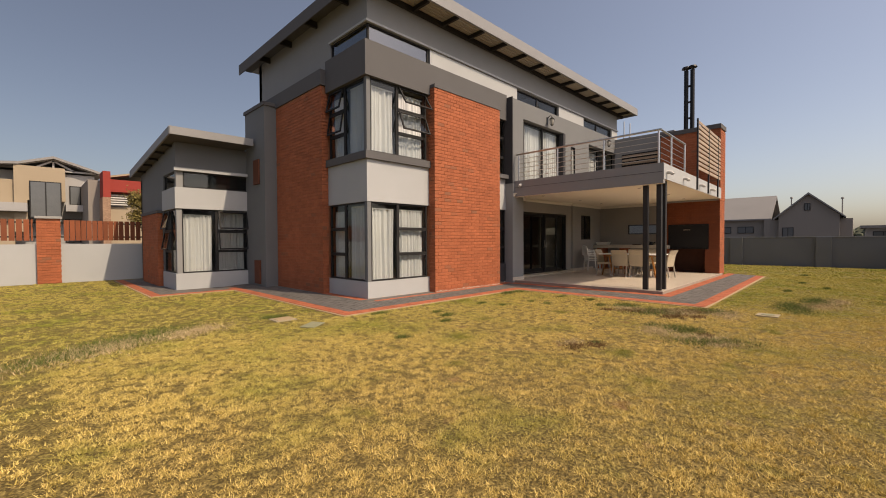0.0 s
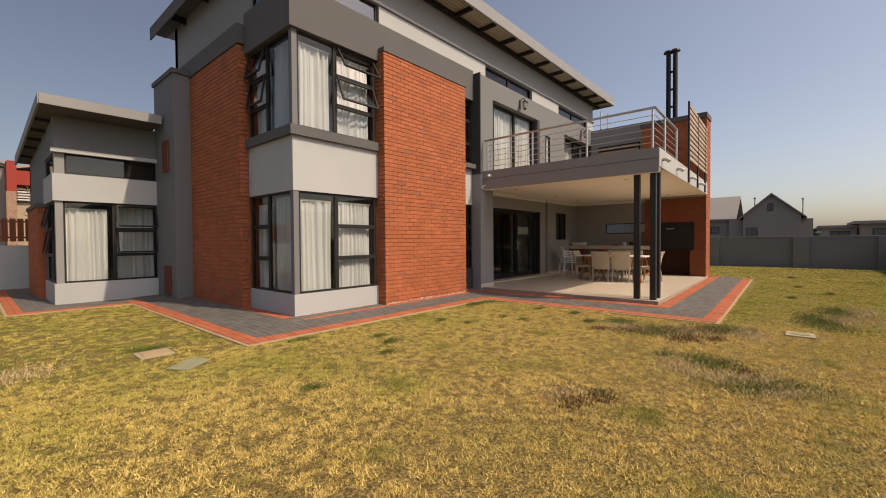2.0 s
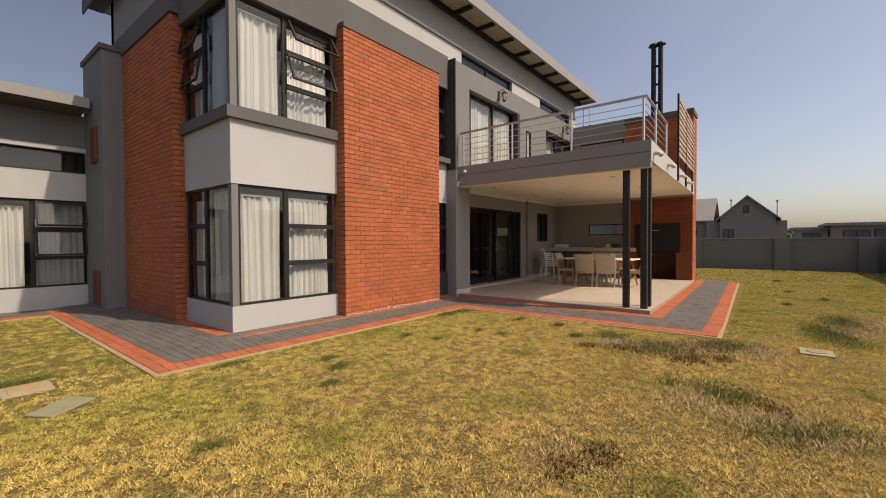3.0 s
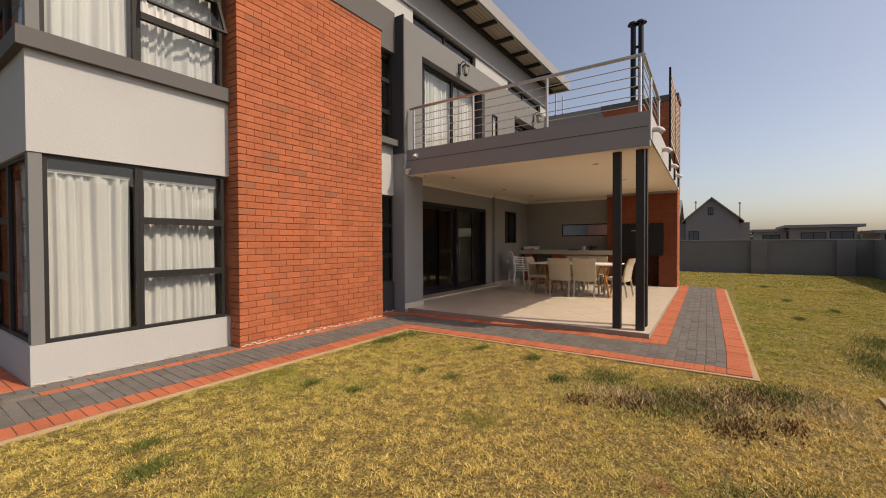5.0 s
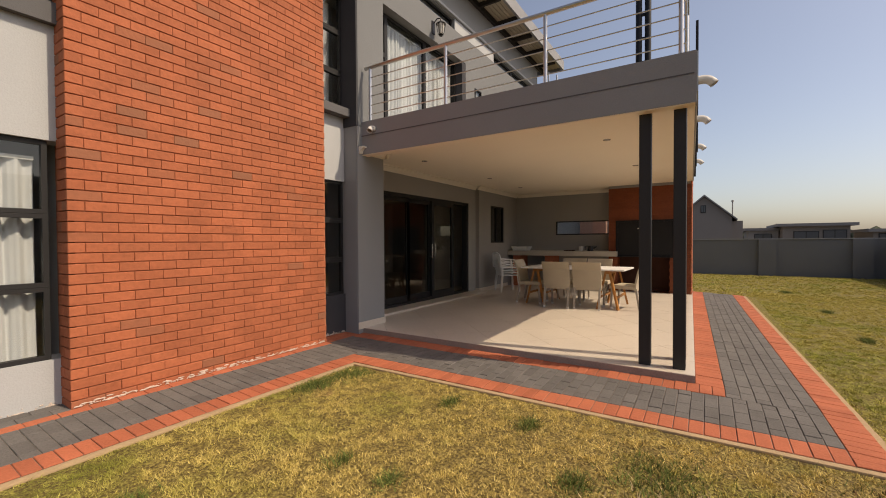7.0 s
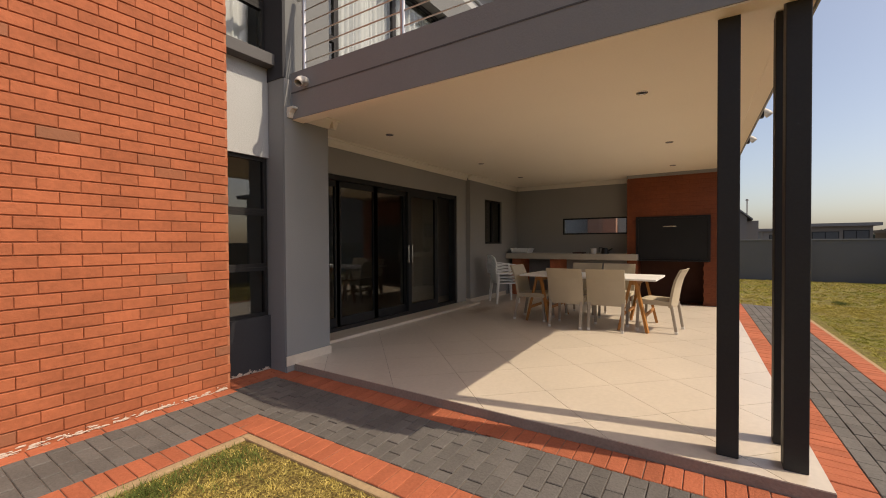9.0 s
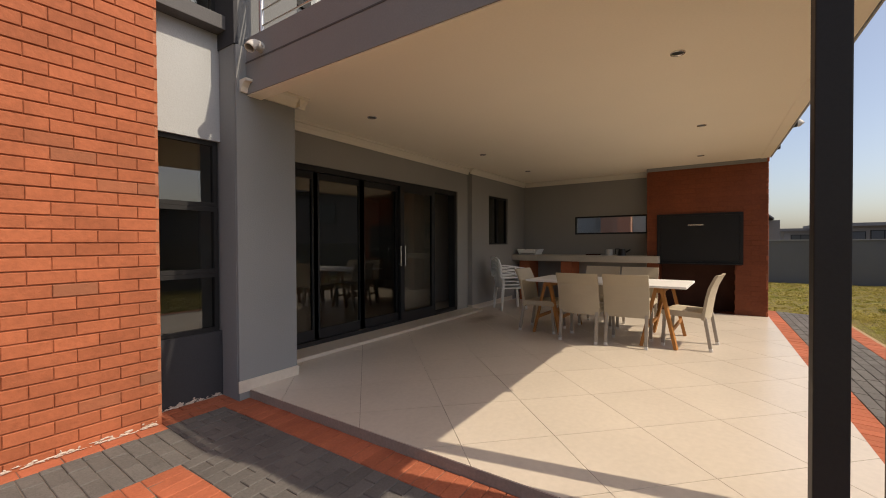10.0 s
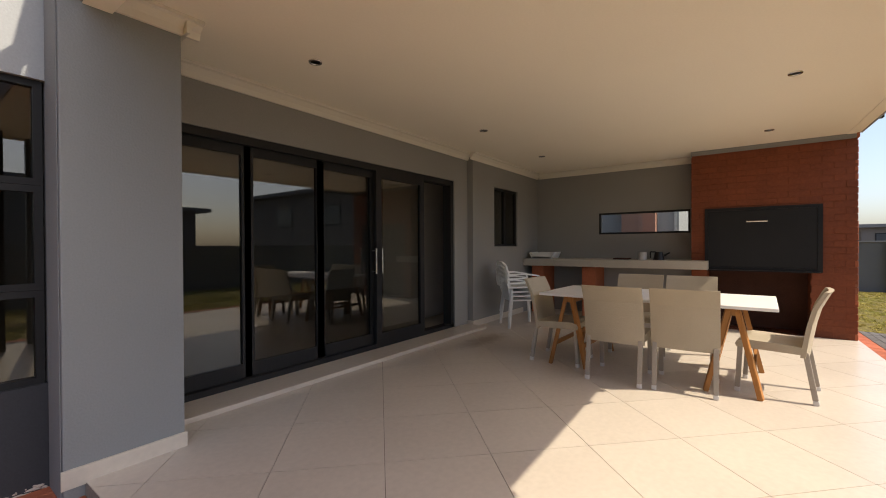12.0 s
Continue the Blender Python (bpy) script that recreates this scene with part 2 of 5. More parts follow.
def lawn_mat(name, blades):
    """Winter kikuyu lawn: straw with green patches and bare reddish soil."""
    m = bpy.data.materials.new(name)
    m.use_nodes = True
    n, lk = m.node_tree.nodes, m.node_tree.links
    b = n["Principled BSDF"]
    b.inputs["Roughness"].default_value = 0.85
    b.inputs["Specular IOR Level"].default_value = 0.2
    g = n.new("ShaderNodeNewGeometry")

    def noise_at(scale, detail, lo, hi):
        t = n.new("ShaderNodeTexNoise")
        t.inputs["Scale"].default_value = scale
        t.inputs["Detail"].default_value = detail
        lk.new(g.outputs["Position"], t.inputs["Vector"])
        r = n.new("ShaderNodeMapRange")
        r.inputs["From Min"].default_value = lo
        r.inputs["From Max"].default_value = hi
        lk.new(t.outputs[0], r.inputs["Value"])
        return r.outputs[0]

    def blend(fac, a, c):
        x = n.new("ShaderNodeMix")
        x.data_type = "RGBA"
        lk.new(fac, x.inputs[0])
        for i, v in ((6, a), (7, c)):
            if isinstance(v, tuple):
                x.inputs[i].default_value = (*v, 1)
            else:
                lk.new(v, x.inputs[i])
        return x.outputs[2]

    straw = blend(noise_at(25, 4, 0.35, 0.65), (0.29, 0.205, 0.065), (0.47, 0.35, 0.125))
    if blades:
        straw = blend(g.outputs["Random Per Island"], (0.36, 0.265, 0.07), (0.92, 0.70, 0.265))
    green = blend(noise_at(14, 3, 0.4, 0.6), (0.215, 0.235, 0.04), (0.40, 0.395, 0.085))
    # greener along the paving, straw in the open
    sep = n.new("ShaderNodeSeparateXYZ")
    lk.new(g.outputs["Position"], sep.inputs[0])
    near = n.new("ShaderNodeMapRange")
    near.inputs["From Min"].default_value = 3.0
    near.inputs["From Max"].default_value = 8.0
    near.inputs["To Max"].default_value = 0.5
    lk.new(sep.outputs["Y"], near.inputs["Value"])
    nz = noise_at(0.8, 5, 0.48, 0.85)
    add = n.new("ShaderNodeMath")
    add.use_clamp = True
    lk.new(nz, add.inputs[0])
    side = n.new("ShaderNodeMapRange")
    side.inputs["From Min"].default_value = 8.5
    side.inputs["From Max"].default_value = 13.0
    side.inputs["To Max"].default_value = 0.55
    lk.new(sep.outputs["X"], side.inputs["Value"])
    most = n.new("ShaderNodeMath")
    most.operation = "MAXIMUM"
    lk.new(near.outputs[0], most.inputs[0])
    lk.new(side.outputs[0], most.inputs[1])
    lk.new(most.outputs[0], add.inputs[1])
    col = blend(add.outputs[0], straw, green)
    col = blend(noise_at(1.6, 4, 0.62, 0.76), col, (0.20, 0.205, 0.04))
    if not blades:
        col = blend(noise_at(60, 2, 0.38, 0.75), (0.10, 0.072, 0.025), col)
    col = blend(noise_at(2.3, 5, 0.66, 0.80), col, (0.30, 0.17, 0.085))
    if not blades:
        # unseen ground beyond the garden walls, darkened to cut its bounced light
        for axis, lo, hi in (("X", -3.6, 27.2), ("Y", -2.5, 19.3)):
            for op, lim in (("LESS_THAN", lo), ("GREATER_THAN", hi)):
                c = n.new("ShaderNodeMath")
                c.operation = op
                c.inputs[1].default_value = lim
                lk.new(sep.outputs[axis], c.inputs[0])
                col = blend(c.outputs[0], col, (0.11, 0.10, 0.085))
    lk.new(col, b.inputs["Base Color"])
    if not blades:
        bp = n.new("ShaderNodeBump")
        bp.inputs["Strength"].default_value = 0.9
        bp.inputs["Distance"].default_value = 0.04
        t = n.new("ShaderNodeTexNoise")
        t.inputs["Scale"].default_value = 45
        t.inputs["Detail"].default_value = 5
        lk.new(g.outputs["Position"], t.inputs["Vector"])
        lk.new(t.outputs[0], bp.inputs["Height"])
        lk.new(bp.outputs[0], b.inputs["Normal"])
    return m


M_LAWN = lawn_mat("lawn", False)
M_BLADE = lawn_mat("grass_blades", True)

# ---- mesh helpers ----


def box(bm, x0, y0, z0, x1, y1, z1, bevel=0.0):
    r = bmesh.ops.create_cube(bm, size=1.0, matrix=Matrix.Translation(((x0 + x1) / 2, (y0 + y1) / 2, (z0 + z1) / 2)) @ Matrix.Diagonal((abs(x1 - x0), abs(y1 - y0), abs(z1 - z0), 1)))
    if bevel:
        es = list({e for v in r["verts"] for e in v.link_edges})
        bmesh.ops.bevel(bm, geom=es, offset=bevel, segments=2, affect="EDGES", profile=0.6)


def boxes(*bs, bevel=0.0):
    bm = bmesh.new()
    for b in bs:
        box(bm, *b, bevel=bevel)
    return bm


def rod(bm, a, b, r0, r1=None, seg=12):
    a, b = Vector(a), Vector(b)
    q = (b - a).to_track_quat("Z", "Y").to_matrix().to_4x4()
    bmesh.ops.create_cone(bm, cap_ends=True, segments=seg, radius1=r0, radius2=r0 if r1 is None else r1, depth=(b - a).length, matrix=Matrix.Translation((a + b) / 2) @ q)


def beam(bm, a, b, w, h, bevel=0.0):
    """A square bar from a to b, w across and h deep."""
    a, b = Vector(a), Vector(b)
    q = (b - a).to_track_quat("Z", "Y").to_matrix().to_4x4()
    r = bmesh.ops.create_cube(bm, size=1.0, matrix=Matrix.Translation((a + b) / 2) @ q @ Matrix.Diagonal((w, h, (b - a).length, 1)))
    if bevel:
        bmesh.ops.bevel(bm, geom=list({e for v in r["verts"] for e in v.link_edges}), offset=bevel, segments=2, affect="EDGES")


def extrude_profile(bm, pts, axis, a0, a1):
    """A closed 2D outline swept along an axis: x gives (y, z) outlines, y gives (x, z), z gives (x, y)."""
    def place(p, a):
        return {"x": (a, *p), "y": (p[0], a, p[1]), "z": (*p, a)}[axis]
    lo = [bm.verts.new(place(p, a0)) for p in pts]
    hi = [bm.verts.new(place(p, a1)) for p in pts]
    bm.faces.new(lo)
    bm.faces.new(hi[::-1])
    for i in range(len(pts)):
        j = (i + 1) % len(pts)
        bm.faces.new((lo[i], hi[i], hi[j], lo[j]))


def mesh_of(name, bm, material, smooth=False):
    bmesh.ops.recalc_face_normals(bm, faces=bm.faces)
    me = bpy.data.meshes.new(name)
    bm.to_mesh(me)
    bm.free()
    me.materials.append(material)
    if smooth:
        for p in me.polygons:
            p.use_smooth = True
    return me


def part(name, bm, material, parent, label="", smooth=False):
    ob = new(name, mesh_of(name, bm, material, smooth))
    ob.parent = parent
    if label:
        ob["label"] = label
    return ob


def thing(name, label, category, group="", kind="", at=(0, 0, 0)):
    ob = new(name)
    ob.location = at
    return tagged(ob, label, category, group, kind)


def solid(name, bm, material, label, category="", kind="structure", group="", smooth=False):
    return tagged(new(name, mesh_of(name, bm, material, smooth)), label, category or name.split("_")[0], group, kind)


# ---- ground ----
bm = bmesh.new()
bmesh.ops.create_grid(bm, x_segments=60, y_segments=60, size=1500)
for v in bm.verts:
    v.co.z = -0.025
solid("ground", bm, M_LAWN, "straw-yellow winter lawn with green and bare patches", "lawn", smooth=True)


# centres of rough patches: x, y, half length, half width, turn
DEAD = [(6.85, 2.15, 0.30, 0.20, 20), (6.75, 1.6, 0.35, 0.2, -60), (6.5, 1.25, 0.25, 0.15, -50), (8.55, 3.2, 0.25, 0.3, 10), (8.8, 2.4, 0.35, 0.3, -40), (9.1, 1.7, 0.4, 0.22, 10), (11.5, 0.5, 0.6, 0.25, -10), (12.5, 0.3, 0.4, 0.2, 0), (0.8, 6.9, 0.7, 0.3, 30), (1.9, 7.2, 0.5, 0.25, 30), (5.3, 2.75, 0.16, 0.1, 0)]
GREEN = [(7.2, 1.9, 0.25, 0.3, -40), (6.6, 1.4, 0.4, 0.2, -50), (7.25, 2.35, 0.12, 0.08, 0), (8.95, 3.4, 0.25, 0.2, 0), (8.6, 2.7, 0.4, 0.3, -40), (9.3, 2.0, 0.3, 0.3, 0), (10.9, 0.9, 0.7, 0.25, 10), (12.2, 0.6, 0.6, 0.25, 0), (1.2, 7.3, 0.8, 0.3, 30), (0.4, 6.7, 0.4, 0.2, 20), (9.42, 6.4, 0.2, 0.18, 0), (5.55, 2.5, 0.06, 0.05, 0)]
CLUMPS = [(9.24, 4.34, 0.13, 0.09, 0), (8.64, 3.83, 0.13, 0.1, 0), (8.09, 4.77, 0.09, 0.07, 0), (8.10, 5.18, 0.1, 0.07, 0), (7.27, 5.33, 0.1, 0.08, 0), (8.98, 6.45, 0.25, 0.14, 0), (9.30, 5.08, 0.12, 0.08, 0), (7.17, 5.83, 0.12, 0.08, 0), (5.59, 5.38, 0.16, 0.1, 20), (5.2, 5.0, 0.13, 0.08, 0), (4.88, 6.43, 0.2, 0.08, 0), (5.7, 5.75, 0.14, 0.07, 0), (3.9, 4.6, 0.12, 0.08, 0), (3.3, 7.5, 0.25, 0.1, 0), (14.2, 1.3, 0.2, 0.08, 0), (15.6, 0.6, 0.22, 0.08, 0), (17.0, 1.2, 0.2, 0.08, 0), (20.5, 1.4, 0.3, 0.1, 0)]
SOIL = [(8.45, 3.05, 0.35, 0.25, -30), (8.75, 2.6, 0.4, 0.28, -40), (9.1, 2.2, 0.35, 0.25, -30), (8.3, 2.35, 0.3, 0.2, -20), (5.15, 2.6, 0.24, 0.13, 20), (5.42, 2.45, 0.18, 0.14, 0), (7.0, 1.55, 0.16, 0.12, 20), (8.2, 3.5, 0.16, 0.14, 110), (8.5, 2.0, 0.2, 0.12, 0)]


def grass(name, x0, x1, y0, y1, tufts, blades, height, width, seed, spread=0.022):
    """Tufts of short blades, thick and thin in patches; none on the paving."""
    rng = np.random.default_rng(seed)
    count = int((x1 - x0) * (y1 - y0) * tufts)
    c = np.stack([rng.uniform(x0, x1, count), rng.uniform(y0, y1, count)], 1)
    vigour = 0.8 + 0.10 * np.sin(c[:, 0] * 2.1 + np.sin(c[:, 1] * 1.3)) * np.sin(c[:, 1] * 1.7 + 0.8) + rng.normal(0, 0.22, count)
    vigour = np.clip(vigour, 0.3, 1.35)
    p = np.repeat(c, blades, 0) + rng.normal(0, spread, (count * blades, 2))
    v = np.repeat(vigour, blades)
    q = p - rng.uniform(-0.01, 0.035, p.shape)
    keep = ~(((q[:, 0] > 4.20) & (q[:, 1] > 6.62)) | ((q[:, 0] > 9.68) & (q[:, 1] > 2.14) & (q[:, 0] < 19.0)) | ((q[:, 0] > 2.25) & (q[:, 1] > 12.40)))
    for hx, hy in ((3.3, 7.16), (3.42, 6.3), (9.49, 1.14)):  # room for the covers
        keep &= ~((abs(p[:, 0] - hx) < 0.18) & (abs(p[:, 1] - hy) < 0.15))
    for x, y, rx, ry, turn in DEAD + GREEN + CLUMPS + SOIL:
        c, s = math.cos(radians(turn)), math.sin(radians(turn))
        dx, dy = p[:, 0] - x, p[:, 1] - y
        d = ((dx * c + dy * s) / rx) ** 2 + ((dy * c - dx * s) / ry) ** 2
        keep &= rng.random(len(p)) > 0.9 * np.exp(-0.9 * d)
    p, v = p[keep], v[keep]
    count = len(p)
    ang = rng.uniform(0, 2 * np.pi, count)
    side = np.stack([np.cos(ang), np.sin(ang)], 1) * (width * rng.uniform(0.6, 1.4, count))[:, None]
    lean = rng.normal(0, 0.9, (count, 2)) * height * v[:, None]
    h = height * v * rng.uniform(0.35, 1.2, count)
    verts = np.zeros((count, 3, 3))
    verts[:, 0, :2] = p - side / 2
    verts[:, 1, :2] = p + side / 2
    verts[:, 2, :2] = p + lean
    verts[:, :2, 2] = -0.03
    verts[:, 2, 2] = -0.025 + h
    me = bpy.data.meshes.new(name)
    me.from_pydata(verts.reshape(-1, 3).tolist(), [], np.arange(count * 3).reshape(-1, 3).tolist())
    me.materials.append(M_BLADE)
    return tagged(new(name, me), "short dry straw-coloured and green grass blades on the lawn", "grass", "", "stuff")


grass("grass", 0.3, 10.0, -1.8, 6.7, 230, 40, 0.023, 0.0056, 1, 0.021)
grass("grass", -3.4, 0.3, -2.3, 3.5, 110, 34, 0.023, 0.008, 5)
grass("grass", 9.7, 20.0, -2.3, 2.2, 170, 30, 0.024, 0.0085, 2)
grass("grass", -3.4, 4.3, 3.5, 19.1, 90, 26, 0.025, 0.010, 3)
grass("grass", 19.0, 27.0, -2.3, 12.0, 60, 26, 0.03, 0.016, 4)

M_DEAD = mat("dead_thatch", (0.52, 0.40, 0.235), 0.9, 0.45, 6, 40, 0.0, island=0.4)
M_WEED = mat("dark_green_weed", (0.105, 0.135, 0.03), 0.8, 0.45, 6, 40, 0.0, island=0.4)
M_SOIL = mat("red_soil", (0.20, 0.118, 0.055), 1.0, 0.4, 9, 50, 0.8)


def rough_patch(spots, material, blades, height, width, seed, label):
    """Longer blades round a few centres (x, y, rx, ry, turn)."""
    rng = np.random.default_rng(seed)
    tris = []
    for x, y, rx, ry, turn in spots:
        n = int(blades * rx * ry)
        g = rng.normal(0, 0.5, (n, 2)) * (rx, ry)
        c, s = math.cos(radians(turn)), math.sin(radians(turn))
        p = np.stack([x + g[:, 0] * c - g[:, 1] * s, y + g[:, 0] * s + g[:, 1] * c], 1)
        p = p[~((p[:, 0] > 9.62) & (p[:, 1] > 2.1)) & ~((p[:, 1] > 6.6) & (p[:, 0] > 4.15))]
        n = len(p)
        a = rng.uniform(0, 6.28, n)
        side = np.stack([np.cos(a), np.sin(a)], 1) * (width * rng.uniform(0.6, 1.5, n))[:, None]
        v = np.zeros((n, 3, 3))
        v[:, 0, :2], v[:, 1, :2] = p - side / 2, p + side / 2
        v[:, 2, :2] = p + rng.normal(0, 1.7, (n, 2)) * height
        v[:, :2, 2] = -0.03
        v[:, 2, 2] = height * rng.uniform(0.3, 1.3, n)
        tris.append(v)
    v = np.concatenate(tris)
    me = bpy.data.meshes.new("weeds")
    me.from_pydata(v.reshape(-1, 3).tolist(), [], np.arange(len(v) * 3).reshape(-1, 3).tolist())
    me.materials.append(material)
    tagged(new("weeds", me), label, "weeds", "", "stuff")


rough_patch([(x, y, rx * 1.3, ry * 1.3, a) for x, y, rx, ry, a in DEAD], M_DEAD, 7000, 0.020, 0.0065, 31, "pale dead thatch patches in the lawn")
rough_patch([(x, y, rx * 1.35, ry * 1.35, a) for x, y, rx, ry, a in GREEN], M_WEED, 11000, 0.017, 0.0060, 32, "green weed patches spreading in the lawn")
rough_patch(CLUMPS, M_WEED, 22000, 0.026, 0.0060, 34, "small green weed clumps in the lawn")
rough_patch(SOIL, M_SOIL, 5500, 0.006, 0.020, 33, "crumbs of bare red soil in the lawn")

# ---- boundary walls ----
solid("wall_east", boxes((27.1, -2.6, -0.2, 27.3, 30, 1.42)), M_WALLG, "grey plastered boundary wall at the end of the lawn")
solid("wall_coping", boxes((27.07, -2.6, 1.42, 27.33, 30, 1.46)), M_COPE, "pale coping on the grey boundary wall", "coping")
bm = bmesh.new()
for y in (-1.6, 1.15, 4.6, 8.0):
    box(bm, 26.98, y - 0.28, -0.2, 27.1, y + 0.28, 1.43)
solid("wall_piers", bm, M_WALLG, "shallow grey piers on the boundary wall", "wall")
solid("wall_south", boxes((-3.7, -2.62, -0.2, 27.1, -2.4, 1.42)), M_WALLG, "grey plastered boundary wall beside the lawn in shade")
# unseen west wall, added to block low sky and ground bounce
solid("wall_west", boxes((-3.7, -2.6, -0.2, -3.5, 19.2, 1.42)), M_WALLG, "unseen grey wall added behind the lawn to cut low light")
solid("wall_north", boxes((-12, 19.2, -0.2, 3.3, 19.4, 1.30)), M_WHITE, "low light plastered garden wall below the timber fence")


def brick_field(xf, a0, a1, z0, z1, holes=(), course=0.0867, length=0.232):
    """Centres and lengths of the bricks of one face in stretcher bond: (row, start, end, z)."""
    out = []
    rows = int(round((z1 - z0) / course))
    for r in range(rows):
        z = z0 + r * course
        a = a0 - (0.5 * length if r % 2 else 0)
        while a < a1 - 0.01:
            s, e = max(a, a0), min(a + length, a1)
            a += length
            if e - s < 0.03:
                continue
            mid = (s + e) / 2
            if any(h0 < mid < h1 and g0 < z + course / 2 < g1 for h0, h1, g0, g1 in holes):
                continue
            out.append((r, s + 0.0014, e - 0.0014, z))
    return out


def brick_verts(w, h, depth=0.03, soft=0.004):
    """A brick's visible body: front face at y = 0 with softened edges, sides going back."""
    front = [(soft, 0, soft), (w - soft, 0, soft), (w - soft, 0, h - soft), (soft, 0, h - soft)]
    rim = [(0, soft, 0), (w, soft, 0), (w, soft, h), (0, soft, h)]
    back = [(0, depth, 0), (w, depth, 0), (w, depth, h), (0, depth, h)]
    faces = [(0, 1, 2, 3)]
    for i in range(4):
        j = (i + 1) % 4
        faces += [(i, i + 4, j + 4, j), (i + 4, i + 8, j + 8, j + 4)]
    return front + rim + back, faces


def joined_bricks(name, field, place, material, parent, label="", bh=0.079, rng_seed=5):
    rng = random.Random(rng_seed)
    verts, faces = [], []
    for r, s, e, z in field:
        v, f = brick_verts(e - s, bh)
        k = len(verts)
        dy = rng.uniform(-0.0015, 0.0015)
        verts += [place(s + a, b + dy, z + c) for a, b, c in v]
        faces += [tuple(i + k for i in q) for q in f]
    me = bpy.data.meshes.new(name)
    me.from_pydata(verts, [], faces)
    b2 = bmesh.new()
    b2.from_mesh(me)
    bmesh.ops.recalc_face_normals(b2, faces=b2.faces)
    b2.to_mesh(me)
    b2.free()
    me.materials.append(material)
    ob = new(name, me)
    ob.parent = parent
    return tagged(ob, label, "", "", "stuff")


# ---- fence beyond the low wall ----
def garden_pier(x0):
    p = thing("brick_pier", "red face-brick pier with a pale capping, between fence panels", "pier")
    part("core", boxes((x0 + 0.01, 19.07, -0.1, x0 + 0.59, 19.5, 2.15)), M_MORTAR, p)
    joined_bricks("bricks", brick_field(0, x0, x0 + 0.6, 0, 2.1), lambda a, b, z: (a, 19.05 + b, z), M_BRICKS, p)
    part("capping", boxes((x0 - 0.04, 19.0, 2.15, x0 + 0.64, 19.55, 2.23), bevel=0.01), M_COPE, p)


def fence_panel(x0, x1, gaps):
    f = thing("timber_fence", "red-brown upright timber fence boards on the garden wall", "fence", "fence panels")
    x = x0
    while x < x1 - 0.05:
        part("board", boxes((x, 19.26, 1.42, min(x + 0.135, x1), 19.285, 2.12), bevel=0.004), M_TIMB, f)
        x += 0.15 if x < gaps else 0.17
    for z in (1.52, 2.0):
        part("rail", boxes((x0 - 0.1, 19.29, z, x1 + 0.1, 19.33, z + 0.05)), M_FRAME, f)


garden_pier(0.32)
fence_panel(-3.2, 0.25, -9)
fence_panel(1.0, 3.2, 2.4)

# ---- windows and curtains ----


def window(name, axis, plane, cells, label, sill=None, depth=0.055, setback=0.03, bar=0.05, glass=None, mats=None):
    """A metal window: each cell (a0, a1, z0, z1, tilt) has its frame and pane; tilt opens an awning sash outwards."""
    w = tagged(new(name), label, "window", "", "structure")

    def put(bm):
        if axis == "y":
            bmesh.ops.transform(bm, matrix=Matrix(((0, 1, 0, 0), (1, 0, 0, 0), (0, 0, 1, 0), (0, 0, 0, 1))), verts=bm.verts)
        return bm

    def bars(a0, a1, z0, z1, d0, d1, t):
        return ((a0, d0, z0, a0 + t, d1, z1), (a1 - t, d0, z0, a1, d1, z1), (a0 + t, d0, z0, a1 - t, d1, z0 + t), (a0 + t, d0, z1 - t, a1 - t, d1, z1))

    d0 = plane + setback
    fb = bmesh.new()
    for a0, a1, z0, z1, tilt in cells:
        for b in bars(a0 + 0.001, a1 - 0.001, z0 + 0.001, z1 - 0.001, d0, d0 + depth, bar / 2 + 0.012):
            box(fb, *b)
    part("window_frame", put(fb), M_FRAME, w)
    for a0, a1, z0, z1, tilt in cells:
        t = bar / 2 + 0.012
        a, b, c, d = a0 + t, a1 - t, z0 + t, z1 - t
        if not tilt:
            part("pane", put(boxes((a - 0.005, d0 + 0.02, c - 0.005, b + 0.005, d0 + 0.026, d + 0.005))), glass or M_GLASS, w).visible_shadow = False
            continue
        turn = Matrix.Translation((0, d0, d)) @ Matrix.Rotation(radians(-tilt), 4, "X") @ Matrix.Translation((0, -d0, -d))
        sb = boxes(*bars(a, b, c, d, d0 - 0.03, d0, 0.035))
        bmesh.ops.transform(sb, matrix=turn, verts=sb.verts)
        s = part("sash", put(sb), M_FRAME, w, "open awning sash")
        gb = boxes((a + 0.03, d0 - 0.018, c + 0.03, b - 0.03, d0 - 0.012, d - 0.03))
        bmesh.ops.transform(gb, matrix=turn, verts=gb.verts)
        part("pane", put(gb), glass or M_GLASS, s).visible_shadow = False
    if sill:
        part("sill", put(boxes(sill, bevel=0.006)), M_BAND, w)
    return w


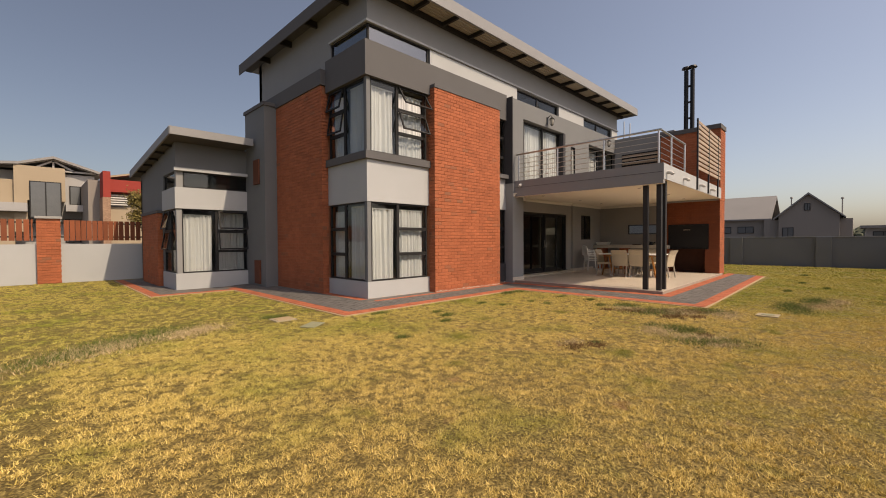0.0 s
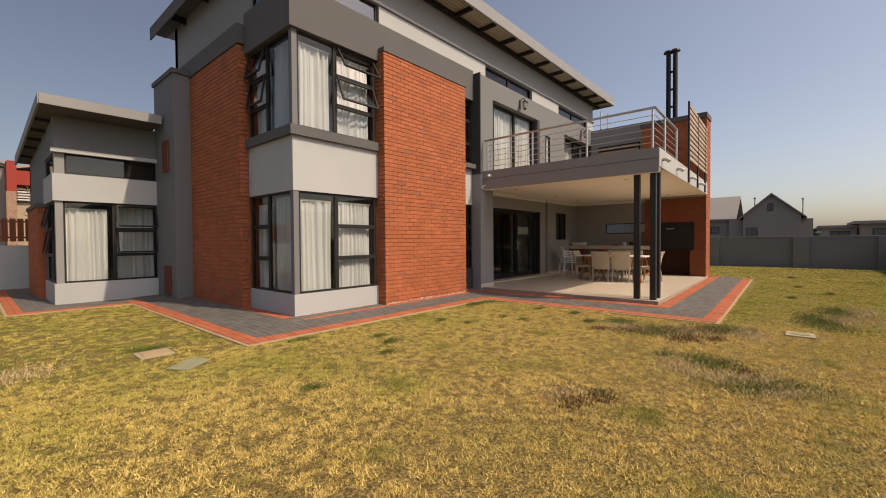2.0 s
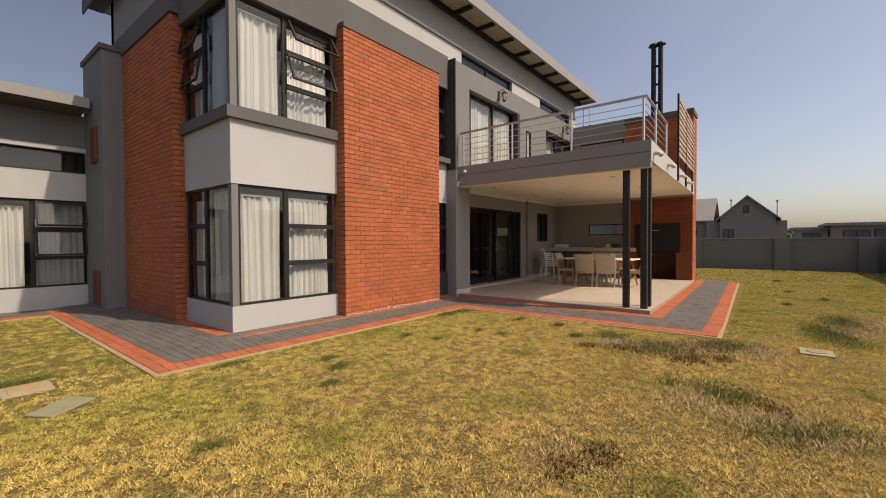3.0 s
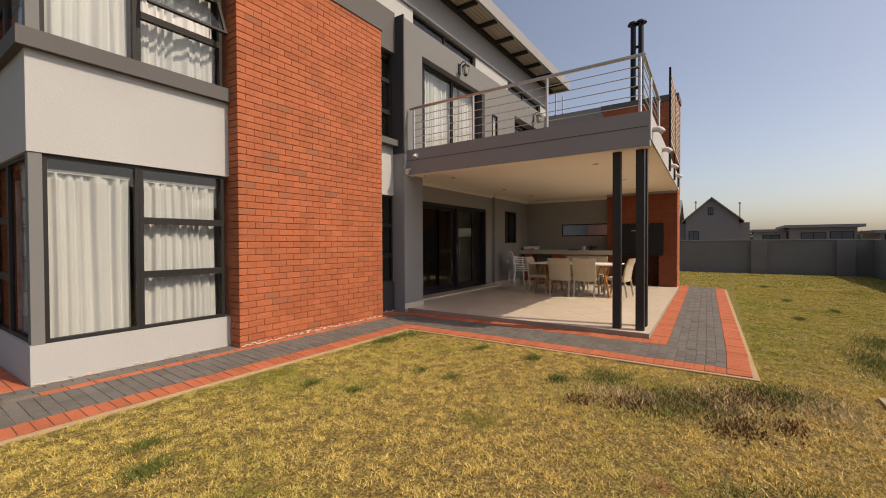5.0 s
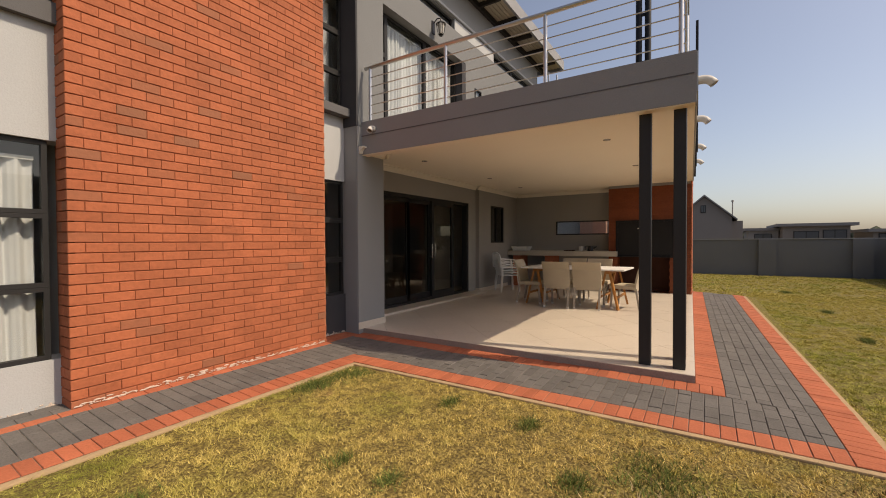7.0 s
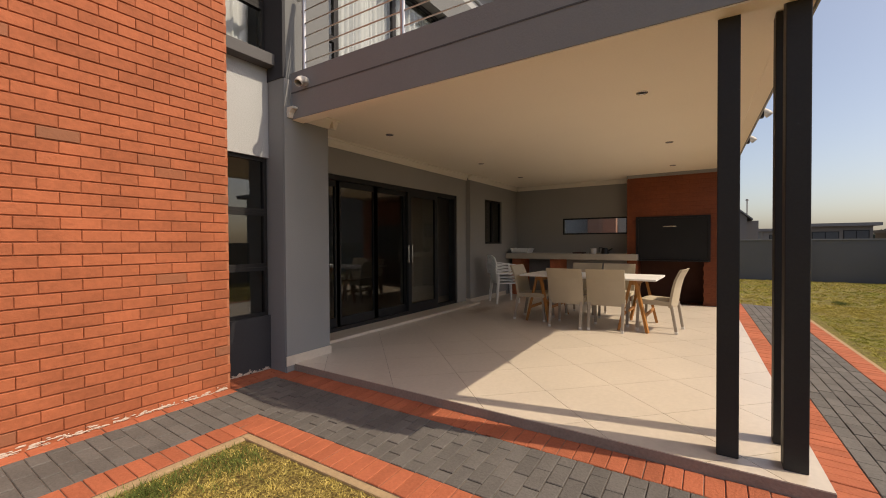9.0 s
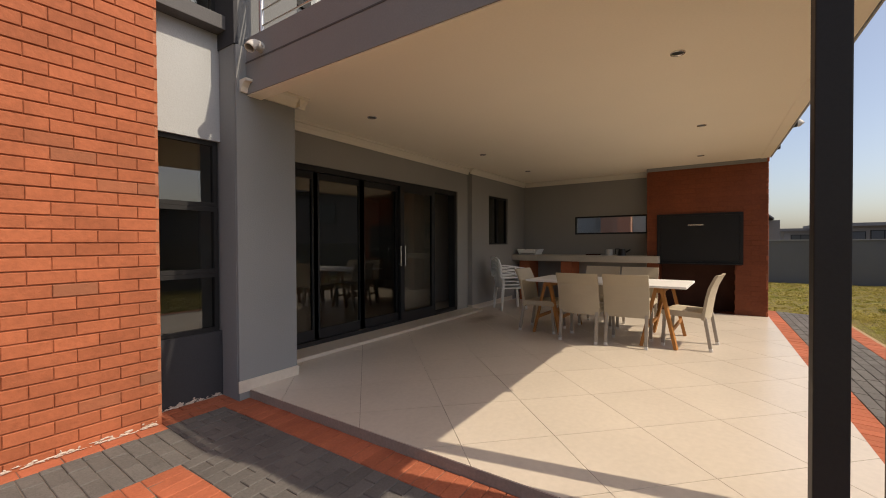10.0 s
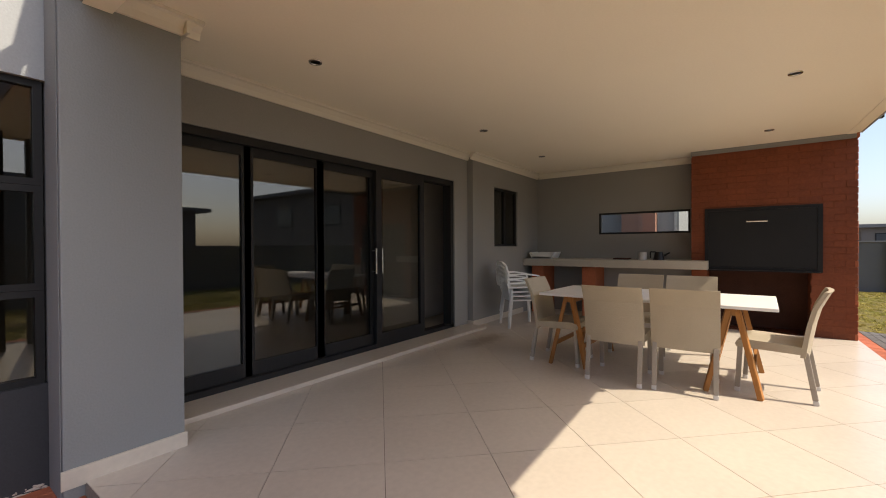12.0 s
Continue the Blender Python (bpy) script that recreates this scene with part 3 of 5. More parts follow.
def curtain(axis, plane, a0, a1, z0, z1, seed, label="off-white pleated curtain hanging behind the window"):
    rng = random.Random(seed)
    n = max(8, int((a1 - a0) / 0.012))
    ph = rng.uniform(0, 6)
    rows = 8
    bm = bmesh.new()
    grid = []
    for side in (0.0, 0.006):
        layer = []
        for j in range(rows + 1):
            z = z0 + (z1 - z0) * j / rows
            row = []
            for i in range(n + 1):
                a = a0 + (a1 - a0) * i / n
                u = a * 58 + ph + 2.2 * math.sin(a * 7.3 + ph) + 1.3 * math.sin(a * 17.1 + 2 * ph) + 0.35 * math.sin(z * 1.4 + a * 6)
                d = plane + side + (0.026 + 0.012 * math.sin(a * 11 + ph)) * math.sin(u) + 0.011 * math.sin(u * 2.37 + ph) + 0.012 * math.sin(z * 1.7 + a * 5)
                row.append(bm.verts.new((a, d, z) if axis == "x" else (d, a, z)))
            layer.append(row)
        grid.append(layer)
    for layer in grid:
        for j in range(rows):
            for i in range(n):
                bm.faces.new((layer[j][i], layer[j][i + 1], layer[j + 1][i + 1], layer[j + 1][i]))
    c = thing("curtain", label, "curtain", "curtains")
    part("cloth", bm, M_CURT, c, smooth=True)
    part("track", boxes((a0, plane - 0.02, z1, a1, plane + 0.03, z1 + 0.03)) if axis == "x" else boxes((plane - 0.02, a0, z1, plane + 0.03, a1, z1 + 0.03)), M_PLAS, c)


def stack(a0, a1, z0, z1, tilts=(0, 0, 0)):
    h = (z1 - z0) / 3
    return [(a0, a1, z0 + h * i, z0 + h * (i + 1), tilts[2 - i]) for i in range(3)]


# ---- house: corner bay ----
YF, XL = 7.77, 5.52
solid("wall_bay_plinth", boxes((XL, YF, -0.1, 7.46, YF + 0.23, 0.43), (XL, YF + 0.23, -0.1, XL + 0.23, 9.5, 0.43)), M_WHITE, "light plastered plinth below the corner window")
solid("wall_bay_panel", boxes((XL, YF, 2.25, 7.46, YF + 0.23, 3.20), (XL, YF + 0.23, 2.25, XL + 0.23, 9.5, 3.20)), M_WHITE, "light plastered panel between the corner windows")
bm = boxes((XL - 0.07, YF - 0.07, 3.20, 7.46, YF + 0.23, 3.37), (XL - 0.07, YF + 0.23, 3.20, XL + 0.23, 9.5, 3.37))
solid("trim_bay_sill", bm, M_BAND, "deep dark-grey moulded ledge under the upper corner window", "ledge")
solid("trim_corner_post", boxes((XL + 0.01, YF + 0.01, 0.43, XL + 0.11, YF + 0.11, 2.25), (XL + 0.01, YF + 0.01, 3.37, XL + 0.11, YF + 0.11, 5.04), bevel=0.004), M_SLATE, "grey post at the window corner", "post")
for i, (z0, z1, tf, tl) in enumerate(((0.43, 2.25, (0, 0, 0), (0, 0, 0)), (3.37, 5.04, (32, 22, 0), (13, 9, 0)))):
    window("window_%d" % (2 * i + 1), "x", YF, [(XL + 0.11, 6.42, z0, z1, 0)] + stack(6.42, 7.36, z0, z1, tf), "charcoal aluminium corner window with three stacked sashes")
    window("window_%d" % (2 * i + 2), "y", XL, [(YF + 0.11, 8.72, z0, z1, 0)] + stack(8.72, 9.42, z0, z1, tl), "charcoal aluminium corner window facing the garden")
    curtain("x", YF + 0.15, XL + 0.14, 6.37, z0 + 0.02, z1 - 0.16, 11 + i)
    curtain("x", YF + 0.15, 6.5, 7.3, z0 + 0.02, z1 - 0.16, 15 + i)
    curtain("y", XL + 0.15, YF + 0.16, 8.62, z0 + 0.02, z1 - 0.1, 21 + i)
    curtain("y", XL + 0.16, 8.8, 9.35, z0 + 0.02, z1 - 0.2, 27 + i)
solid("trim_band_south", boxes((XL - 0.06, YF - 0.06, 5.04, 10.66, YF + 0.3, 5.82)), M_BAND, "broad dark-grey plaster band below the clerestory", "band")
solid("trim_band_west", boxes((XL - 0.06, YF + 0.3, 5.04, XL + 0.3, 9.45, 5.82), (XL - 0.2, 9.45, 5.24, XL + 0.3, 13.6, 5.62)), M_BAND, "broad dark-grey plaster band on the shaded side", "band")
window("window_5", "x", 7.86, [(5.66, 7.52, 5.82, 6.28, 0)], "strip clerestory window under the eave", glass=M_GLASSC)
window("window_6", "y", 5.62, [(7.9, 9.45, 5.82, 6.28, 0)], "strip clerestory window on the shaded side", glass=M_GLASSC)

# ---- house: upper walls, roof ----


def wall_x(x0, x1, y0, y1, z0, z1, holes=()):
    """Boxes of a wall along x with openings (x0, x1, z0, z1)."""
    xs = sorted({x0, x1, *[h[0] for h in holes], *[h[1] for h in holes]})
    zs = sorted({z0, z1, *[h[2] for h in holes], *[h[3] for h in holes]})
    out = []
    for a, b in zip(xs, xs[1:]):
        for c, d in zip(zs, zs[1:]):
            if not any(h[0] < (a + b) / 2 < h[1] and h[2] < (c + d) / 2 < h[3] for h in holes):
                out.append((a, y0, c, b, y1, d))
    return out


# grey in place of light plaster deepens the eave shade on the upper walls
solid("wall_upper_south", boxes(*wall_x(5.62, 19.3, 7.86, 8.06, 5.0, 7.115, [(5.62, 7.55, 5.82, 6.28), (11.4, 14.05, 5.74, 6.26), (16.0, 18.7, 5.74, 6.26)])), M_MID, "plastered upper wall, greyed for the shade under the eave")
solid("trim_upper_panel", boxes((7.55, 7.845, 5.70, 11.4, 7.86, 6.26), (14.05, 7.845, 5.70, 16.0, 7.86, 6.26), (18.7, 7.845, 5.70, 19.3, 7.86, 6.26)), M_WHITE, "light plastered panels between the clerestory windows", "panel")
solid("trim_upper_ledge", boxes((5.60, 7.80, 6.28, 19.3, 7.86, 6.33), (5.56, 7.80, 6.28, 5.60, 9.45, 6.33), bevel=0.004), M_WHITE, "thin light ledge above the clerestory windows", "ledge")
solid("wall_upper_west", boxes((5.62, 9.45, 5.5, 5.82, 14.0, 7.115), (5.62, 8.06, 6.28, 5.82, 9.45, 7.115)), M_MID, "plastered upper wall, greyed for the shade on the west side")
window("window_7", "x", 7.86, [(11.4, 12.7, 5.74, 6.26, 0), (12.7, 14.05, 5.74, 6.26, 0)], "long strip clerestory window", setback=0.06)
window("window_8", "x", 7.86, [(16.0, 17.3, 5.74, 6.26, 0), (17.3, 18.7, 5.74, 6.26, 0)], "long strip clerestory window", setback=0.06)
solid("wall_back", boxes((5.62, 13.8, -0.1, 19.3, 14.0, 7.115), (19.1, 8.06, -0.1, 19.3, 13.8, 7.115)), M_WHITE, "light plastered rear walls of the house")
roof = tagged(new("roof"), "grey flat-pitched sheet roof with a deep open eave", "roof", "", "structure")
part("roof_sheet", boxes((5.25, 7.22, 7.12, 19.85, 14.7, 7.22)), M_ROOF, roof)
part("fascia", boxes((5.25, 7.16, 7.0, 19.85, 7.22, 7.30)), M_ROOF, roof)
# the west fascia is coloured darker than the others for its shade
part("fascia", boxes((5.22, 7.16, 6.92, 5.25, 14.7, 7.24)), M_BAND, roof)
part("fascia", boxes((19.85, 7.16, 7.0, 19.88, 14.7, 7.28)), M_ROOF, roof)
bm = bmesh.new()
k = 0
y = 7.23
while y < 7.86:
    box(bm, 5.26, y, 7.10 - (0.015 if k % 2 else 0), 19.84, y + 0.05, 7.12)
    y += 0.05
    k += 1
part("soffit", bm, M_SOFF, roof, "ribbed underside of the roof sheets")
# dark board added so that the side eave looks shaded from below
part("soffit", boxes((5.26, 7.9, 7.10, 5.62, 14.69, 7.118)), M_BAND, roof, "side eave underside with its shade put into the colour")
x = 5.9
while x < 19.8:
    part("rafter", boxes((x, 7.24, 6.98, x + 0.06, 7.86, 7.088)), M_RAFT, roof)
    x += 1.02
part("wall_plate", boxes((5.63, 7.78, 6.97, 19.8, 7.858, 7.09)), M_RAFT, roof)
y = 8.6
while y < 14.5:
    part("rafter", boxes((5.26, y, 6.94, 5.62, y + 0.06, 7.118)), M_RAFT, roof)
    y += 1.5

# ---- house: brick panels ----
solid("wall_brick_core", boxes((7.46, 7.561, -0.1, 10.10, 8.0, 5.20)), M_MORTAR, "mortar backing of the tall face-brick panel")
solid("trim_brick_coping", boxes((7.40, 7.53, 5.20, 10.12, 8.0, 5.29), bevel=0.006), M_BAND, "dark coping over the brick panel", "coping")
brick_wall = bpy.data.objects["wall_brick_core"]
solid("wall_brick_west", boxes((5.36, 9.52, -0.1, 5.75, 12.2, 5.24)), M_MORTAR, "shaded tall face-brick panel")
west = bpy.data.objects["wall_brick_west"]
joined_bricks("bricks", brick_field(0, 9.46, 12.2, 0.0, 5.24), lambda a, b, z: (5.35 + b, a, z), M_BRICKS, west, rng_seed=6)
joined_bricks("bricks", brick_field(0, 5.35, 5.52, 0.0, 5.0), lambda a, b, z: (a, 9.45 + b, z), M_BRICKS, west, rng_seed=7)
solid("wall_pier_west", boxes((5.0, 12.12, -0.1, 5.75, 13.6, 5.28), bevel=0.01), M_SLATE, "grey plastered pier beside the brick panel")
solid("trim_pier_coping", boxes((4.96, 12.08, 5.28, 5.75, 13.62, 5.38)), M_BAND, "dark coping on the plastered pier", "coping")
for z0, z1 in ((3.05, 3.78), (0.1, 0.8)):
    b = thing("wall_box", "red-brown painted box fixed to the plastered pier", "wall box", "wall boxes")
    part("cover", boxes((4.95, 12.47, z0, 5.0, 12.87, z1), bevel=0.01), M_WBOX, b)

# ---- house: recess between brick panel and patio pier ----
solid("wall_recess_base", boxes((10.10, YF, -0.1, 10.67, YF + 0.23, 0.62)), M_CHAR, "charcoal plastered base below the narrow window")
solid("wall_recess_panel", boxes((10.10, YF, 2.30, 10.67, YF + 0.23, 3.24)), M_WHITE, "light plastered panel between the narrow windows")
solid("trim_recess_ledge", boxes((10.10, YF - 0.14, 3.24, 10.67, YF + 0.23, 3.36), bevel=0.006), M_BAND, "dark ledge under the narrow upper window", "ledge")
window("window_9", "x", YF, [(10.11, 10.66, 0.62, 1.14, 0), (10.11, 10.66, 1.14, 1.72, 0), (10.11, 10.66, 1.72, 2.30, 0)], "narrow charcoal window beside the brick panel", glass=M_GLASSD)
window("window_10", "x", YF, [(10.11, 10.66, 3.36, 3.9, 0), (10.11, 10.66, 3.9, 4.5, 0), (10.11, 10.66, 4.5, 5.04, 0)], "narrow charcoal upper window beside the brick panel")
curtain("x", YF + 0.25, 10.15, 10.6, 3.38, 4.95, 41)

# ---- house: balcony wall ----
YU = 7.55
solid("wall_balcony", boxes(*wall_x(10.67, 19.3, YU, 7.845, 3.1, 5.73, [(11.32, 14.0, 3.1, 5.20), (14.40, 14.70, 3.3, 4.80), (15.85, 18.7, 3.1, 5.12)])), M_SLATE, "slate-grey plastered wall behind the balcony")
solid("wall_balcony_return", boxes((10.655, 7.50, 3.1, 10.69, 7.84, 5.74)), M_CHAR, "charcoal plastered return at the end of the balcony wall")
solid("trim_door_reveal", boxes((13.86, YU + 0.004, 3.15, 13.996, 7.84, 5.19)), M_CHAR, "dark reveal beside the balcony door", "reveal")
window("door_1", "x", 7.68, [(11.33, 11.58, 3.15, 3.9, 0), (11.33, 11.58, 3.9, 4.5, 0), (11.33, 11.58, 4.5, 5.19, 0), (11.58, 12.7, 3.15, 5.19, 0), (12.7, 13.86, 3.15, 5.19, 0)], "glazed charcoal balcony sliding door")
window("door_2", "x", 7.78, [(15.86, 17.2, 3.15, 5.11, 0), (17.2, 18.69, 3.15, 5.11, 0)], "glazed charcoal balcony sliding door")
window("window_11", "x", YU - 0.02, [(14.40, 14.70, 3.3, 4.80, 0)], "narrow window on the balcony", setback=0.0, bar=0.02)
curtain("x", 7.83, 11.4, 13.8, 3.2, 5.08, 51)
curtain("x", 7.96, 15.9, 17.6, 3.2, 4.95, 52)
curtain("x", 7.63, 14.42, 14.68, 3.32, 4.74, 53)


def wall_lantern(x, y, z):
    w = thing("wall_lantern", "black cast-iron carriage lantern on the balcony wall", "wall lamp", "wall lanterns")
    bm = boxes((x - 0.05, y - 0.02, z - 0.12, x + 0.05, y, z + 0.12), bevel=0.008)
    part("backplate", bm, M_BLACK, w)
    bm = bmesh.new()
    pts = [(0, -0.02, 0.08), (0, -0.10, 0.15), (0, -0.17, 0.13), (0, -0.18, 0.07)]
    for a, b in zip(pts, pts[1:]):
        rod(bm, (x + a[0], y + a[1], z + a[2]), (x + b[0], y + b[1], z + b[2]), 0.01, seg=8)
    part("arm", bm, M_BLACK, w)
    bm = bmesh.new()
    rod(bm, (x, y - 0.18, z + 0.02), (x, y - 0.18, z + 0.08), 0.10, 0.02, 6)
    rod(bm, (x, y - 0.18, z - 0.20), (x, y - 0.18, z - 0.17), 0.03, 0.05, 6)
    for i in range(6):
        a = math.pi / 3 * i
        beam(bm, (x + 0.085 * math.cos(a), y - 0.18 + 0.085 * math.sin(a), z + 0.02), (x + 0.05 * math.cos(a), y - 0.18 + 0.05 * math.sin(a), z - 0.17), 0.01, 0.01)
    part("cage", bm, M_BLACK, w)
    bm = bmesh.new()
    rod(bm, (x, y - 0.18, z - 0.16), (x, y - 0.18, z + 0.015), 0.042, 0.075, 6)
    part("glass", bm, M_BULB, w)


wall_lantern(12.75, YU, 5.42)
wall_lantern(17.3, YU, 5.42)

# ---- patio: floor ----
FZ = 0.12
PX0, PX1, PY0 = 10.76, 18.0, 3.27
CZ = 2.80  # patio ceiling
SKEW = 0.028  # the sunny side of the patio runs slightly out of square


def off_square(x):
    return SKEW * max(0.0, x - PX0)


def skew(bm, north=3.6):
    for v in bm.verts:
        if v.co.y < north:
            v.co.y += off_square(v.co.x)
    return bm


solid("floor_patio_base", skew(boxes((PX0, PY0, -0.1, PX1, 7.9, FZ - 0.006), (11.25, 7.9, -0.1, PX1, 8.3, FZ - 0.006))), M_SLABE, "concrete patio slab under the tiles", "floor")
patio = bpy.data.objects["floor_patio_base"]


def clip_poly(poly, x0, y0, x1, y1):
    for ax, lim, sgn in ((0, x0, 1), (0, x1, -1), (1, y0, 1), (1, y1, -1)):
        res = []
        for i, p in enumerate(poly):
            q = poly[(i + 1) % len(poly)]
            ip, iq = sgn * (p[ax] - lim) >= 0, sgn * (q[ax] - lim) >= 0
            if ip:
                res.append(p)
            if ip != iq:
                t = (lim - p[ax]) / (q[ax] - p[ax])
                res.append((p[0] + t * (q[0] - p[0]), p[1] + t * (q[1] - p[1])))
        poly = res
        if len(poly) < 3:
            return []
    return poly


# ---- patio: walls ----
solid("wall_patio_pier", boxes((10.67, 7.50, -0.1, 11.25, 8.2, 3.1), bevel=0.008), M_MID, "mid-grey plastered pier at the patio corner")
solid("wall_pier_return", boxes((10.664, 7.52, 0.0, 10.668, 7.76, 3.1)), M_MID, "grey return of the patio pier", "wall")
solid("wall_door_head", boxes((11.25, 8.15, 2.34, 15.55, 8.35, 2.84), (15.19, 8.15, FZ, 15.55, 8.35, 2.34)), M_PATIO, "mid-grey plaster above the sliding doors")
solid("wall_patio_north", boxes(*wall_x(15.55, 18.2, 8.05, 8.35, FZ, 2.84, [(16.22, 17.1, 1.36, 2.36)])), M_PATIO, "mid-grey plastered patio wall")
solid("wall_patio_east", boxes(*[(b[1], b[0], b[2], b[4], b[3], b[5]) for b in wall_x(5.33, 8.05, 18.0, 18.2, FZ, 2.84, [(5.38, 6.84, 1.57, 1.96)])]), M_PATIO, "mid-grey plastered end wall of the patio")
window("window_12", "y", 18.0, [(5.38, 6.84, 1.57, 1.96, 0)], "black-framed slot window in the patio end wall", setback=0.0, bar=0.04)
window("window_13", "x", 8.05, [(16.22, 16.66, 1.36, 2.36, 0), (16.66, 17.1, 1.36, 2.36, 0)], "small dark kitchen window", glass=M_GLASSD)
solid("step_threshold", boxes((11.25, 7.82, FZ, 15.55, 8.3, 0.16), bevel=0.006), M_TILE, "low tiled step along the sliding doors", "step")
solid("baseboard_pier", boxes((10.66, 7.488, FZ - 0.01, 11.26, 7.5, FZ + 0.09), (11.25, 7.5, FZ, 11.262, 7.82, FZ + 0.09)), M_TILE, "cream tile skirting on the pier", "baseboard")
solid("baseboard_north", boxes((15.55, 8.038, FZ, 17.3, 8.05, FZ + 0.09), (15.538, 8.05, FZ, 15.55, 8.15, FZ + 0.09)), M_TILE, "cream tile skirting along the patio wall", "baseboard")


def sliding_door():
    d = tagged(new("door_3"), "charcoal aluminium sliding doors, one leaf open", "door", "", "structure")
    z0, z1, y = 0.16, 2.34, 8.17
    part("door_frame", boxes((11.25, y, z1 - 0.07, 15.19, y + 0.14, z1), (11.25, y, z0, 15.19, y + 0.14, z0 + 0.05), (11.25, y, z0, 11.32, y + 0.14, z1), (15.12, y, z0, 15.19, y + 0.14, z1)), M_FRAME, d)
    for x0, x1, dy in ((11.30, 12.10, 0.07), (12.04, 12.90, 0.07), (12.81, 13.66, 0.07), (13.60, 14.50, 0.0)):
        t = 0.085
        leaf = part("leaf", boxes((x0, y + dy, z0 + 0.05, x0 + t, y + dy + 0.045, z1 - 0.07), (x1 - t, y + dy, z0 + 0.05, x1, y + dy + 0.045, z1 - 0.07), (x0 + t, y + dy, z0 + 0.05, x1 - t, y + dy + 0.045, z0 + 0.17), (x0 + t, y + dy, z1 - 0.15, x1 - t, y + dy + 0.045, z1 - 0.07)), M_FRAME, d)
        part("pane", boxes((x0 + t, y + dy + 0.02, z0 + 0.17, x1 - t, y + dy + 0.026, z1 - 0.15)), M_GLASSD, leaf).visible_shadow = False
    for x in (13.56, 13.66):
        bm = bmesh.new()
        rod(bm, (x, y - 0.035, 1.05), (x, y - 0.035, 1.35), 0.011)
        for z in (1.08, 1.32):
            rod(bm, (x, y + 0.03, z), (x, y - 0.035, z), 0.008)
        part("door_handle", bm, M_CHROME, d, "chrome pull handle")


sliding_door()

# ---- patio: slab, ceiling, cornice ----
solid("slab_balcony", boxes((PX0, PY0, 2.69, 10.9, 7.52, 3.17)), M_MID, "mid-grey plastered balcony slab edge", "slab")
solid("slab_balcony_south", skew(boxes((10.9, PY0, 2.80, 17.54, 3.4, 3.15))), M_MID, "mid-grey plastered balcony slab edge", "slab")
solid("slab_balcony_deck", skew(boxes((10.9, 3.4, 2.84, 17.54, 7.55, 3.14), (17.54, 3.6, 2.84, 18.3, 7.55, 3.14), (11.25, 7.55, 2.84, 18.3, 8.2, 3.1))), M_SLABE, "balcony deck slab", "slab")
# a dark strip laid on the face draws the shadow line; nothing is recessed
solid("trim_slab_groove", boxes((PX0 - 0.004, PY0 + 0.02, 2.955, PX0 + 0.01, 7.5, 2.967)), M_BAND, "fine dark strip drawn as a shadow line along the slab edge", "groove")
# thin face in a lighter colour than the rest of the slab edge
solid("trim_slab_face", skew(boxes((PX0 + 0.004, PY0 - 0.012, 2.79, 17.54, PY0, 3.16))), M_WHITE, "lighter thin slab face on the south edge", "slab face")
solid("ceiling_patio", skew(boxes((10.9, 3.4, 2.80, 18.0, 7.5, 2.84), (11.25, 7.5, 2.80, 18.0, 8.2, 2.84))), M_CEIL, "cream painted patio ceiling")
solid("ceiling_edge", skew(boxes((PX0 + 0.01, PY0 + 0.01, 2.682, 10.9, 7.5, 2.69), (10.9, PY0 + 0.01, 2.792, 17.56, 3.4, 2.80))), M_CEIL, "cream painted soffit edge", "ceiling")


def cornice(name, axis, a0, a1, wall, sgn):
    prof = [(0, 0), (0, -0.10), (0.02, -0.10), (0.035, -0.06), (0.07, -0.025), (0.10, -0.02), (0.10, 0)]
    bm = bmesh.new()
    extrude_profile(bm, [(wall + sgn * a, CZ + z) for a, z in prof], axis, a0, a1)
    solid(name, bm, M_CORN, "pale moulded cornice under the patio ceiling", "cornice")


cornice("cornice_pier", "x", 10.70, 11.35, 7.50, -1)
cornice("cornice_pier_side", "y", 7.42, 8.12, 11.25, 1)
cornice("cornice_north", "x", 11.35, 15.55, 8.15, -1)
cornice("cornice_north_east", "x", 15.47, 18.0, 8.05, -1)
cornice("cornice_east", "y", 5.33, 8.0, 18.0, -1)


def downlight(x, y):
    d = thing("downlight", "small round recessed ceiling downlight, unlit", "downlight", "patio downlights")
    bm = bmesh.new()
    for i in range(24):
        a = 2 * math.pi * i / 24
        b = 2 * math.pi * (i + 1) / 24
        ring = [(0.036, CZ - 0.006), (0.050, CZ - 0.008), (0.052, CZ), (0.036, CZ)]
        vs = [[bm.verts.new((x + r * math.cos(t), y + r * math.sin(t), z)) for r, z in ring] for t in (a, b)]
        for j in range(4):
            bm.faces.new((vs[0][j], vs[1][j], vs[1][(j + 1) % 4], vs[0][(j + 1) % 4]))
    part("trim_ring", bm, M_CHROME, d, smooth=True)
    bm = bmesh.new()
    rod(bm, (x, y, CZ - 0.003), (x, y, CZ), 0.036, seg=20)
    part("lamp", bm, M_BLACK, d)


for x, y in ((12.3, 4.36), (14.65, 4.31), (16.7, 4.41), (12.12, 7.32), (14.55, 7.26), (16.4, 7.28)):
    downlight(x, y)

# ---- patio: columns ----


def column(x, y):
    c = thing("steel_column", "dark painted square steel column at the patio corner", "column", "patio columns")
    part("shaft", boxes((x - 0.055, y - 0.055, FZ, x + 0.055, y + 0.055, CZ - 0.004), bevel=0.006), M_COL, c)


column(10.95, 3.72)
column(10.95, 3.41)
column(11.30, 3.42)

